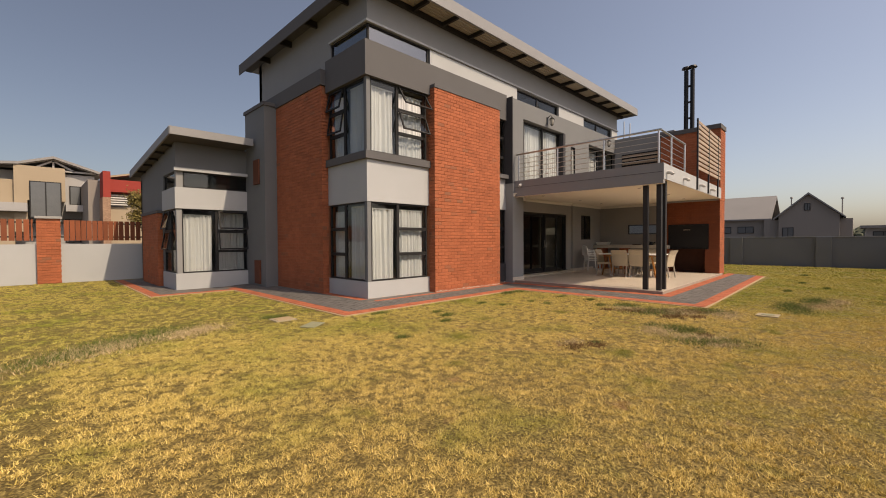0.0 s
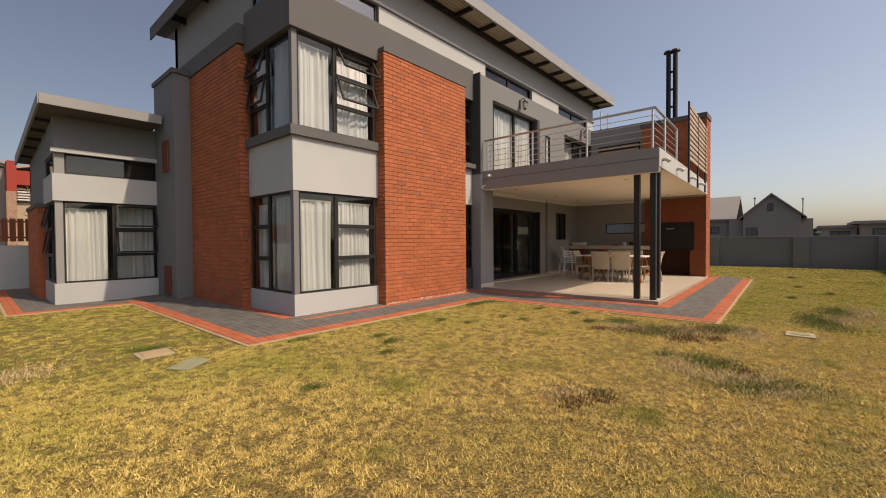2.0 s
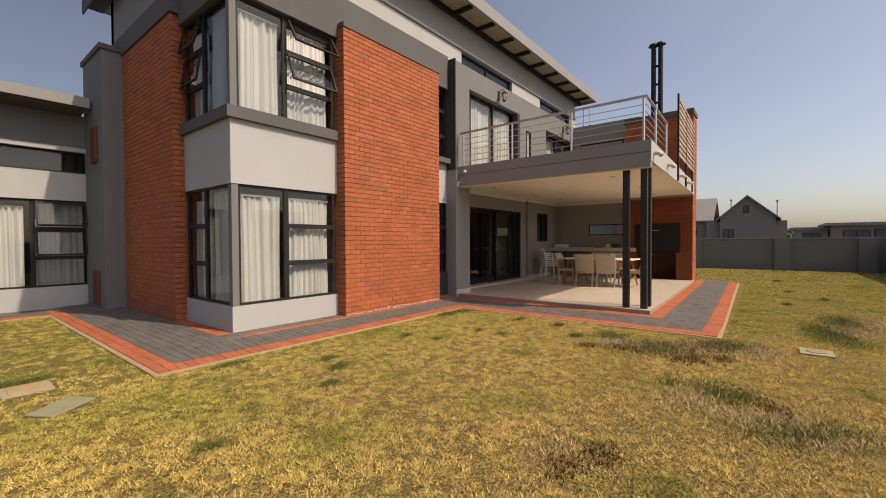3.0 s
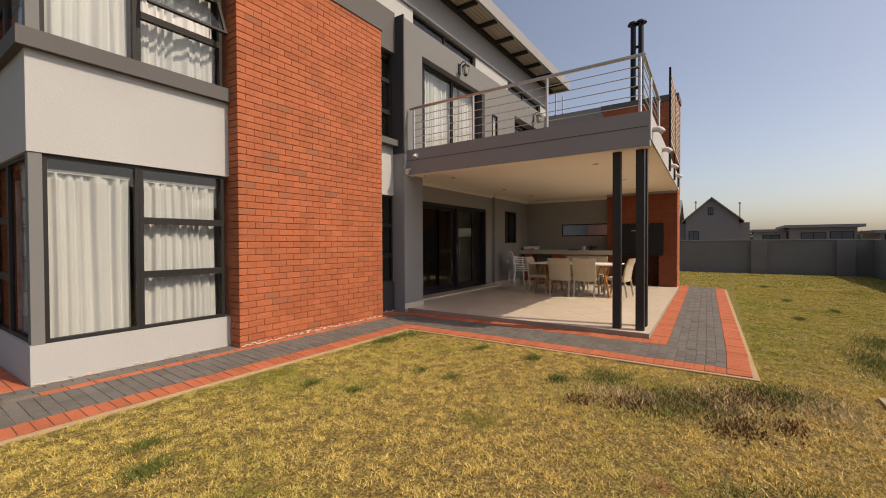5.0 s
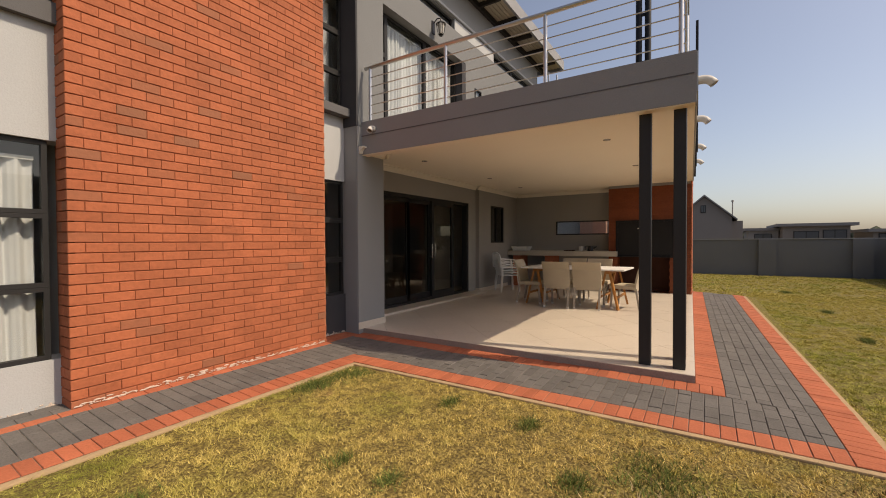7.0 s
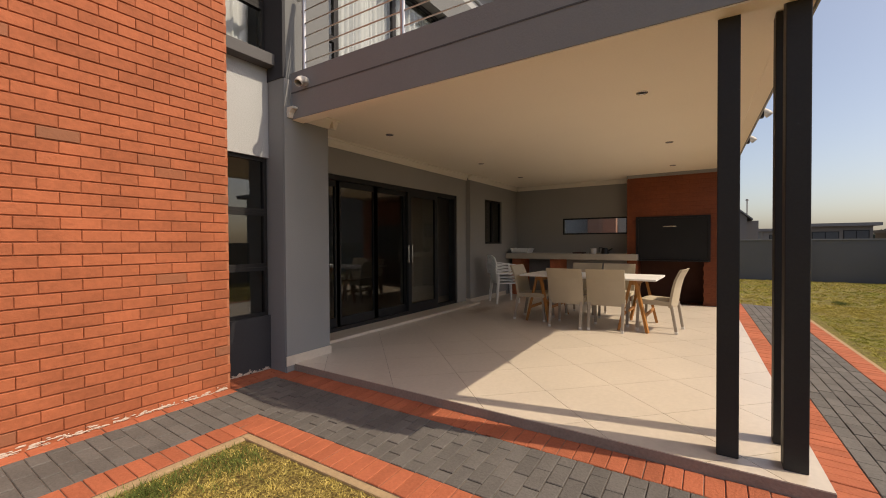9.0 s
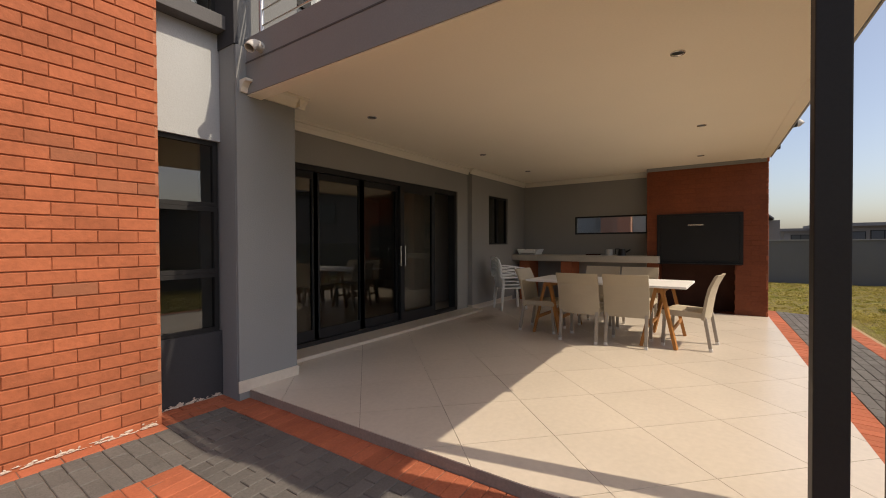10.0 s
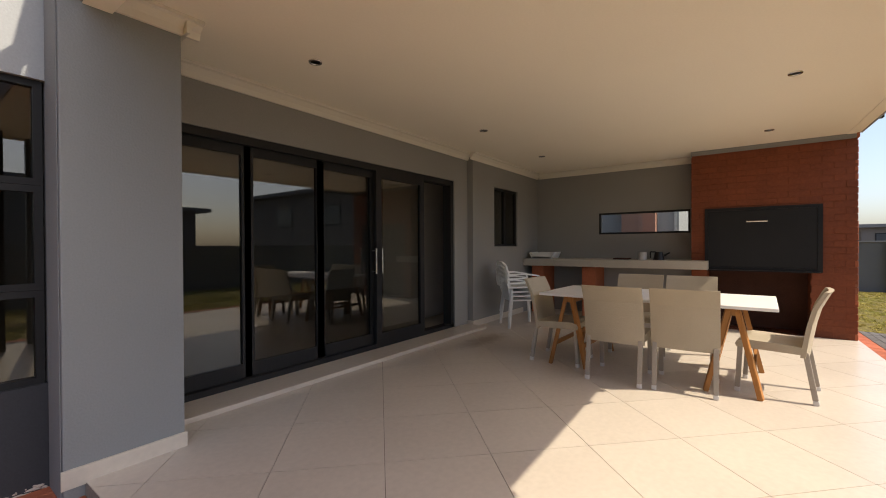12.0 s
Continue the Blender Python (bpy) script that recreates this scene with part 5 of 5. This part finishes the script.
def far_window(house, axis, plane, a0, a1, z0, z1, sgn=-1):
    """A framed window standing 3 cm proud of a far wall."""
    def b(*v):
        return boxes(v if axis == "x" else (v[1], v[0], v[2], v[4], v[3], v[5]))
    w = part("window", b(a0 - 0.06, plane, z0 - 0.06, a1 + 0.06, plane + sgn * 0.05, z1 + 0.06), M_FRAME, house)
    mid = (a0 + a1) / 2
    part("pane", b(a0, plane + sgn * 0.05, z0, mid - 0.03, plane + sgn * 0.06, z1), M_FWIN, w)
    part("pane", b(mid + 0.03, plane + sgn * 0.05, z0, a1, plane + sgn * 0.06, z1), M_FWIN, w)


gh = thing("gabled_house", "grey gabled neighbour house beyond the boundary wall", "house")
bm = bmesh.new()
extrude_profile(bm, [(1.17, -0.2), (1.17, 3.6), (3.4, 5.65), (5.66, 3.65), (5.66, -0.2)], "x", 54, 64)
part("wall", bm, M_FDARK, gh)
bm = bmesh.new()
extrude_profile(bm, [(0.75, 3.28), (0.75, 3.42), (3.4, 5.85), (6.05, 3.42), (6.05, 3.28), (3.4, 5.68)], "x", 53.7, 64.3)
part("roof", bm, M_FROOF, gh)
part("annex", boxes((54.5, 0.3, -0.2, 60, 1.17, 3.25)), M_FDARK, gh)
part("annex", boxes((54.5, 5.66, -0.2, 60, 6.9, 3.3)), M_FDARK, gh)
far_window(gh, "y", 54, 3.32, 3.64, 4.15, 4.75)
far_window(gh, "y", 54, 4.55, 5.3, 0.9, 2.4)
for y, z in ((4.85, 5.5), (1.05, 5.2)):
    bm = bmesh.new()
    rod(bm, (56, y, 3.2), (56, y, z), 0.05, seg=10)
    rod(bm, (56, y, z), (56, y, z + 0.15), 0.13, 0.09, 10)
    part("flue", bm, M_FROOF, gh)
lh = thing("pitched_roof_house", "grey neighbour house with a broad pitched roof", "house")
part("wall", boxes((55, 6.9, -0.2, 62, 16, 3.35)), M_FDARK, lh)
bm = bmesh.new()
extrude_profile(bm, [(54.6, 3.3), (54.6, 3.45), (58.6, 6.1), (62.6, 3.45), (62.6, 3.3), (58.6, 5.9)], "y", 6.3, 16.4)
part("roof", bm, M_FROOF, lh)
for y0 in (7.9, 9.9):
    far_window(lh, "y", 55, y0, y0 + 1.3, 2.0, 2.6)


def flat_house(x, y0, y1, z, deep, over, label, wins, material):
    h = thing("flat_roofed_house", label, "house", "flat-roofed neighbour houses")
    part("wall", boxes((x, y0, -0.2, x + deep, y1, z)), material, h)
    part("roof", boxes((x - over, y0 - over, z, x + deep + over, y1 + over, z + 0.28)), M_FROOF, h)
    for a0, a1, z0, z1 in wins:
        far_window(h, "y", x, a0, a1, z0, z1)


flat_house(60, -8.3, -3.3, 2.75, 8, 0.5, "low grey neighbour house with a flat overhanging roof", [(-8, -6.4, 1.3, 2.3), (-6, -4.2, 1.3, 2.2)], M_FDARK)
flat_house(62, -3.2, -0.6, 2.4, 6, 0.4, "low grey neighbour house with a flat overhanging roof", [(-2.6, -1.2, 1.3, 2.0)], M_FGREY)
flat_house(59, -16, -9.6, 2.1, 6, 0.4, "long low neighbour house with a flat roof", [(-11, -10, 1.2, 1.9), (-13.6, -12, 1.2, 1.9)], M_FDARK)
flat_house(30, -24, -8, 5.5, 9, 0.6, "dark two-storey neighbour house with a flat roof", [(-20, -18, 3, 4.4), (-15, -12, 3, 4.4)], M_FDARK)
sh = thing("flat_roofed_house", "dark two-storey neighbour house behind the boundary wall", "house", "flat-roofed neighbour houses")
part("wall", boxes((9, -22, -0.2, 17, -14, 4.2), (17, -22, -0.2, 21, -14, 3.4)), M_FDARK, sh)
part("roof", boxes((8.4, -22.5, 4.2, 17.5, -13.4, 4.5), (17.5, -22.5, 3.4, 21.6, -13.4, 3.62)), M_FROOF, sh)

eh = thing("brick_and_grey_house", "grey neighbour house with a pinkish brick block beyond the end wall", "house")
part("wall", boxes((31, 7.05, -0.2, 36, 16, 4.2)), M_FGREY, eh)
part("brick_block", boxes((30.4, 7.9, -0.2, 31, 9.3, 4.2)), M_FPINK, eh)
part("white_gutter_pipe", boxes((30.93, 7.15, -0.2, 30.99, 7.23, 4.0)), M_PIPE, eh)
part("roof", boxes((30.5, 7.02, 4.2, 36.0, 16.5, 4.4)), M_FROOF, eh)

# houses beyond the timber fence
nh = thing("modern_house", "beige and grey modern neighbour house with a glazed gable", "house")
part("wall", boxes((-6.5, 36.2, -0.2, 3.3, 46, 5.75)), M_FGREY, nh)
part("wall", boxes((-0.45, 35.0, 3.9, 1.79, 36.2, 5.95), (-0.45, 35.0, 2.0, 0.1, 36.2, 3.9)), M_FBEIGE, nh, "beige plastered bay")
part("wall", boxes((-6.5, 35.3, -0.2, -0.45, 36.2, 5.1)), M_FBEIGE, nh)
part("balcony", boxes((-6.5, 34.6, 3.2, 0.1, 36.2, 3.7), (1.79, 34.9, 3.3, 3.33, 36.2, 3.72)), M_FGREY, nh)
far_window(nh, "x", 35.0, 0.25, 1.55, 2.9, 5.0)
far_window(nh, "x", 36.2, 2.09, 3.05, 3.85, 4.95)
far_window(nh, "x", 36.2, 1.85, 3.2, 1.4, 2.8)
far_window(nh, "x", 35.3, -2.4, -1.1, 3.9, 4.7)
bm = bmesh.new()
extrude_profile(bm, [(-1.0, 5.85), (-1.0, 6.0), (1.3, 6.75), (3.7, 5.95), (3.7, 5.8), (1.3, 6.6)], "y", 35.6, 46)
part("roof", bm, M_FROOF, nh)
bm = bmesh.new()
for a, b in (((-0.9, 5.9), (1.3, 6.62)), ((1.3, 6.62), (3.6, 5.85)), ((1.3, 5.9), (1.3, 6.6)), ((0.3, 5.9), (1.3, 6.5)), ((2.3, 5.9), (1.3, 6.5)), ((-0.9, 5.9), (3.5, 5.9))):
    beam(bm, (a[0], 36.0, a[1]), (b[0], 36.0, b[1]), 0.1, 0.1)
part("truss", bm, M_FGREY, nh, "pale open roof truss")
bm = bmesh.new()
extrude_profile(bm, [(-7.2, 5.3), (-7.2, 5.45), (-0.3, 6.15), (-0.3, 6.0)], "y", 34.9, 46)
part("roof", bm, M_FROOF, nh)
rh = thing("red_gateway_house", "neighbour house with a red plastered blade wall and stacked stone", "house")
part("blade_wall", boxes((3.13, 30, 3.9, 3.47, 31.5, 5.37)), M_FRED, rh)
part("stone_pier", boxes((3.10, 30, -0.2, 3.45, 31.5, 3.9)), M_STONE, rh)
part("blade_wall", boxes((3.47, 30.2, 4.25, 4.9, 31.4, 4.95)), M_FRED, rh)
part("wall", boxes((2.6, 31.6, -0.2, 5.6, 38, 5.0)), M_FDARK, rh)
part("wall", boxes((3.47, 30.6, -0.2, 5.0, 31.6, 3.4)), M_FBEIGE, rh)
for i in range(5):
    part("louvre", boxes((3.5, 30.4, 3.5 + 0.13 * i, 4.3, 30.45, 3.57 + 0.13 * i)), M_PIPE, rh)
bm = bmesh.new()
extrude_profile(bm, [(3.3, 5.05), (3.3, 5.15), (6.5, 5.9), (6.5, 5.8)], "y", 30.5, 38)
part("roof", bm, M_FBEIGE, rh)


def tree(x, y, z0, height, spread, leaves, seed, label):
    rng = random.Random(seed)
    t = thing("garden_tree", label, "tree")
    bm = bmesh.new()
    rod(bm, (x, y, z0), (x, y, z0 + height * 0.5), 0.07, 0.045, 8)
    tips = []
    for i in range(7):
        a = rng.uniform(0, 6.28)
        tip = (x + spread * 0.6 * math.cos(a), y + spread * 0.6 * math.sin(a), z0 + height * rng.uniform(0.6, 0.95))
        rod(bm, (x, y, z0 + height * rng.uniform(0.3, 0.5)), tip, 0.035, 0.012, 6)
        tips.append(tip)
    part("trunk", bm, M_BARK, t)
    verts, faces = [], []
    for i in range(leaves):
        c = rng.choice(tips)
        p = [c[k] + rng.gauss(0, spread * 0.28) for k in range(3)]
        u = Vector((rng.gauss(0, 1), rng.gauss(0, 1), rng.gauss(0, 1))).normalized() * 0.07
        w = u.orthogonal().normalized() * 0.03
        k = len(verts)
        verts += [Vector(p) - u, Vector(p) + w, Vector(p) + u, Vector(p) - w]
        faces.append((k, k + 1, k + 2, k + 3))
    me = bpy.data.meshes.new("crown")
    me.from_pydata([tuple(v) for v in verts], [], faces)
    me.materials.append(M_LEAF)
    cr = new("crown", me)
    cr.parent = t


tree(4.3, 25.5, -0.05, 4.1, 0.7, 3400, 71, "small dry yellow-green tree behind the fence")
# hazy trees along the horizon
rng = random.Random(8)
bm = bmesh.new()
for i in range(70):
    y = -60 + i * 2.0 + rng.uniform(-1, 1)
    for j in range(5):
        bmesh.ops.create_icosphere(bm, subdivisions=1, radius=rng.uniform(0.8, 1.7), matrix=Matrix.Translation((150 + rng.uniform(-4, 4), y + rng.uniform(-1, 1), rng.uniform(0.5, 3.4))))
tagged(new("far_trees", mesh_of("far_trees", bm, M_FARTREE)), "hazy dark tree line along the horizon", "trees", "", "stuff")

# ---- small pieces of floors and walls: patio tiles ----
TP, TA = 0.632, (12.732, 5.432)
for i in range(-16, 17):
    for j in range(-16, 17):
        cx = TA[0] + (i + j) * TP * 0.70711
        cy = TA[1] + (j - i) * TP * 0.70711
        h = TP * 0.70711 - 0.003
        # a tile's corner points lie on the axes; TA is a joint crossing
        cx += TP * 0.70711
        quad = [(cx - h, cy), (cx, cy - h), (cx + h, cy), (cx, cy + h)]
        for rx0, ry0, rx1, ry1 in ((PX0 + 0.002, PY0 + 0.002, PX1, 7.50), (11.25, 7.50, PX1, 8.05)):
            poly = clip_poly(quad, rx0, ry0, rx1, ry1)
            poly = clip_poly([(a, b - off_square(a)) for a, b in poly], rx0, PY0 + 0.002, rx1, 99) if len(poly) > 2 else []
            poly = [(a, b + off_square(a)) for a, b in poly]
            if len(poly) < 3:
                continue
            area = abs(sum(poly[k][0] * poly[(k + 1) % len(poly)][1] - poly[(k + 1) % len(poly)][0] * poly[k][1] for k in range(len(poly)))) / 2
            if area < 0.001:
                continue
            bm = bmesh.new()
            extrude_profile(bm, poly, "z", FZ - 0.006, FZ)
            part("tile", bm, M_TILE, patio)

# ---- paving ----
pav_field = []


def lay(x0, y0, x1, y1, along, red, size=(0.2, 0.1), shift=0.5):
    """Fills a strip with pavers in running bond along an axis."""
    L, W = size
    a0, a1, b0, b1 = (x0, x1, y0, y1) if along == "x" else (y0, y1, x0, x1)
    rows = max(1, round((b1 - b0) / W))
    w = (b1 - b0) / rows
    for r in range(rows):
        a = a0 - (L * shift if r % 2 else 0)
        while a < a1 - 0.005:
            s, e = max(a, a0), min(a + L, a1)
            a += L
            if e - s < 0.02:
                continue
            c0, c1 = b0 + r * w, b0 + (r + 1) * w
            pav_field.append((s, c0, e, c1, red) if along == "x" else (c0, s, c1, e, red))


# strip along the bay and the brick panel
lay(4.24, 6.66, 9.72, 6.88, "y", True, size=(0.22, 0.1), shift=0)
lay(4.46, 6.88, 10.10, 7.44, "y", False)
lay(5.52, 7.44, 10.10, 7.55, "x", True)
lay(5.30, 7.55, 7.46, 7.77, "x", False)
# strip along the shaded side
lay(4.24, 6.88, 4.46, 13.0, "y", True)
lay(4.46, 7.44, 5.30, 13.54, "y", False)
lay(5.30, 7.77, 5.52, 9.45, "y", True)
# strip before the patio
lay(9.72, 2.40, 9.94, 6.88, "x", True, size=(0.22, 0.1), shift=0)
lay(9.94, 2.40, 10.54, 6.88, "x", False)
lay(10.10, 6.88, 10.54, 7.50, "x", False)
lay(10.10, 7.50, 10.67, 7.77, "x", True)
lay(10.54, 3.04, 10.76, 7.50, "x", True, size=(0.22, 0.1), shift=0)
# strip on the sunny side of the patio
lay(9.72, 2.18, 19.0, 2.40, "y", True, size=(0.22, 0.1), shift=0)
lay(10.54, 2.40, 19.0, 3.04, "x", False)
lay(10.76, 3.04, 19.0, PY0, "y", True, size=(0.23, 0.1), shift=0)
# round the side wing
lay(2.30, 12.45, 4.24, 12.67, "x", True)
lay(2.30, 12.67, 2.52, 18.6, "y", True)
lay(2.52, 12.67, 4.24, 13.51, "x", False)
lay(2.52, 13.51, 3.06, 18.6, "y", False)


def fall(x, y):
    """The paving rises 5 cm from its outer edge to the walls."""
    bay = min(x - 4.24, y - 6.66)
    terrace = min(x - 9.72, y - 2.18 - off_square(x))
    return 0.05 * min(1.0, max(0.0, bay, terrace) / 1.05)


bm = bmesh.new()
for x0, y0, x1, y1 in ((4.24, 6.66, 10.1, 7.77), (4.24, 7.77, 5.52, 13.54), (9.72, 2.18, 10.76, 6.66), (10.1, 6.66, 10.76, 7.77), (10.76, 2.18, 19.0, 3.26), (2.3, 12.45, 4.24, 13.54), (2.3, 13.54, 3.09, 18.6)):
    nx, ny = max(1, round((x1 - x0) / 0.13)), max(1, round((y1 - y0) / 0.13))
    rows = []
    for j in range(ny + 1):
        rows.append([])
        for i in range(nx + 1):
            x, y = x0 + (x1 - x0) * i / nx, y0 + (y1 - y0) * j / ny
            y += off_square(x) if y0 < 3.2 and x0 > 10.7 else 0
            rows[-1].append(bm.verts.new((x, y, fall(x, y) - 0.0075)))
    for j in range(ny):
        for i in range(nx):
            bm.faces.new((rows[j][i], rows[j][i + 1], rows[j + 1][i + 1], rows[j + 1][i]))
solid("pavement_bed", bm, M_SAND, "sand bed under the garden pavers", "pavement")
bed = bpy.data.objects["pavement_bed"]
solid("pavement_haunch", skew(boxes((4.18, 6.60, -0.1, 9.66, 6.66, -0.006), (4.18, 6.66, -0.1, 4.24, 12.39, -0.006), (9.66, 2.12, -0.1, 9.72, 6.66, -0.006), (9.72, 2.12, -0.1, 19.0, 2.18, -0.006), (2.24, 12.39, -0.1, 4.24, 12.45, -0.006), (2.24, 12.45, -0.1, 2.3, 18.6, -0.006), bevel=0.01)), M_HAUNCH, "rough cement haunching along the paving edge", "kerb")


def paver_mesh(w, d):
    g, s, h = 0.0022, 0.004, 0.010
    x, y = w / 2 - g, d / 2 - g
    top = [(-x + s, -y + s, 0), (x - s, -y + s, 0), (x - s, y - s, 0), (-x + s, y - s, 0)]
    rim = [(-x, -y, -s), (x, -y, -s), (x, y, -s), (-x, y, -s)]
    low = [(-x, -y, -h), (x, -y, -h), (x, y, -h), (-x, y, -h)]
    faces = [(0, 1, 2, 3)]
    for i in range(4):
        j = (i + 1) % 4
        faces += [(i, i + 4, j + 4, j), (i + 4, i + 8, j + 8, j + 4)]
    return top + rim + low, faces


shared = {}
loose = {True: ([], []), False: ([], [])}
prng = random.Random(3)
single = 0
for x0, y0, x1, y1, red in pav_field:
    cx, cy, w, d = (x0 + x1) / 2, (y0 + y1) / 2, x1 - x0, y1 - y0
    dz = prng.uniform(-0.003, 0.002)
    if 8.6 < cx < 10.76 and 4.2 < cy < 7.6 and single < 300:
        key = (round(w, 3), round(d, 3), red)
        if key not in shared:
            v, f = paver_mesh(w, d)
            me = bpy.data.meshes.new("paver")
            me.from_pydata(v, [], f)
            me.materials.append(M_PRED if red else M_PGREY)
            shared[key] = me
        ob = new("paver", shared[key])
        ob.parent = bed
        ob.location = (cx, cy, dz + fall(cx, cy))
        tx = (fall(cx + 0.03, cy) - fall(cx - 0.03, cy)) / 0.06
        ty = (fall(cx, cy + 0.03) - fall(cx, cy - 0.03)) / 0.06
        ob.rotation_euler = (ty + prng.uniform(-0.008, 0.008), -tx + prng.uniform(-0.008, 0.008), prng.uniform(-0.006, 0.006))
        single += 1
    else:
        V, F = loose[red]
        v, f = paver_mesh(w, d)
        k = len(V)
        for a, b, c in v:
            px, py = cx + a, cy + b + (off_square(cx + a) if cy < PY0 else 0)
            V.append((px, py, dz + c + fall(px, py)))
        F += [tuple(i + k for i in q) for q in f]
for red, (V, F) in loose.items():
    me = bpy.data.meshes.new("pavers")
    me.from_pydata(V, [], F)
    me.materials.append(M_PREDS if red else M_PGREYS)
    ob = new("pavers", me)
    ob.parent = bed
    tagged(ob, "red clay border pavers" if red else "charcoal clay pavers", "", "", "stuff")

# ---- brick panel beside the corner bay ----
front = brick_field(0, 7.41, 10.10, 0.02, 5.20)
near = [b for b in front if b[0] < 25][:300]
far = [b for b in front if b not in near]
shared = {}
braai_front = brick_field(0, 3.48, 5.33, FZ, 2.735, [(3.93, 5.12, FZ, 0.98)])
for r, s, e, z, owner in [(*b, brick_wall) for b in near] + [(*b, bw) for b in braai_front]:
    key = (round(e - s, 3), owner is bw)
    if key not in shared:
        v, f = brick_verts(e - s, 0.079)
        me = bpy.data.meshes.new("brick")
        me.from_pydata(v, [], f)
        b2 = bmesh.new()
        b2.from_mesh(me)
        bmesh.ops.recalc_face_normals(b2, faces=b2.faces)
        b2.to_mesh(me)
        b2.free()
        # the barbecue front takes the brick colour darkened for shade
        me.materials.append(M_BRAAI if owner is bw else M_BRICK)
        shared[key] = me
    ob = new("brick", shared[key])
    ob.parent = owner
    off = prng.uniform(-0.002, 0.002)
    ob.location = (s, 7.55 + off, z) if owner is brick_wall else (BX + off, e, z)
    ob.rotation_euler = (prng.uniform(-0.01, 0.01), prng.uniform(-0.003, 0.003), prng.uniform(-0.006, 0.006) - (0 if owner is brick_wall else math.pi / 2))
joined_bricks("bricks", far, lambda a, b, z: (a, 7.55 + b, z), M_BRICKS, brick_wall, rng_seed=14)
joined_bricks("bricks", brick_field(0, 7.56, 7.78, 0.02, 5.20), lambda a, b, z: (7.41 + b, a, z), M_BRICKS, brick_wall, rng_seed=15)

# chalky mortar splashes along the foot of the walls
verts, faces = [], []
for i in range(420):
    u = prng.random()
    if u < 0.6:
        x, y = prng.uniform(7.43, 10.08), 7.546
    elif u < 0.85:
        x, y = prng.uniform(5.55, 7.4), 7.767
    else:
        x, y = prng.uniform(10.12, 10.65), 7.767
    w, h, z = prng.uniform(0.005, 0.04), prng.uniform(0.004, 0.022), 0.042 + prng.uniform(-0.004, 0.04) * prng.random()
    k = len(verts)
    for a in range(7):
        t = 2 * math.pi * a / 7
        r = prng.uniform(0.6, 1.0)
        verts.append((x + w * r * math.cos(t), y, z + h / 2 + h / 2 * r * math.sin(t)))
    verts.append((x, y - 0.006, z + h / 2))
    faces += [(k + a, k + (a + 1) % 7, k + 7) for a in range(7)]
me = bpy.data.meshes.new("mortar_splashes")
me.from_pydata(verts, [], faces)
me.materials.append(M_EFFLO)
tagged(new("mortar_splashes", me), "chalky white mortar splashes along the wall foot", "mortar", "", "stuff")
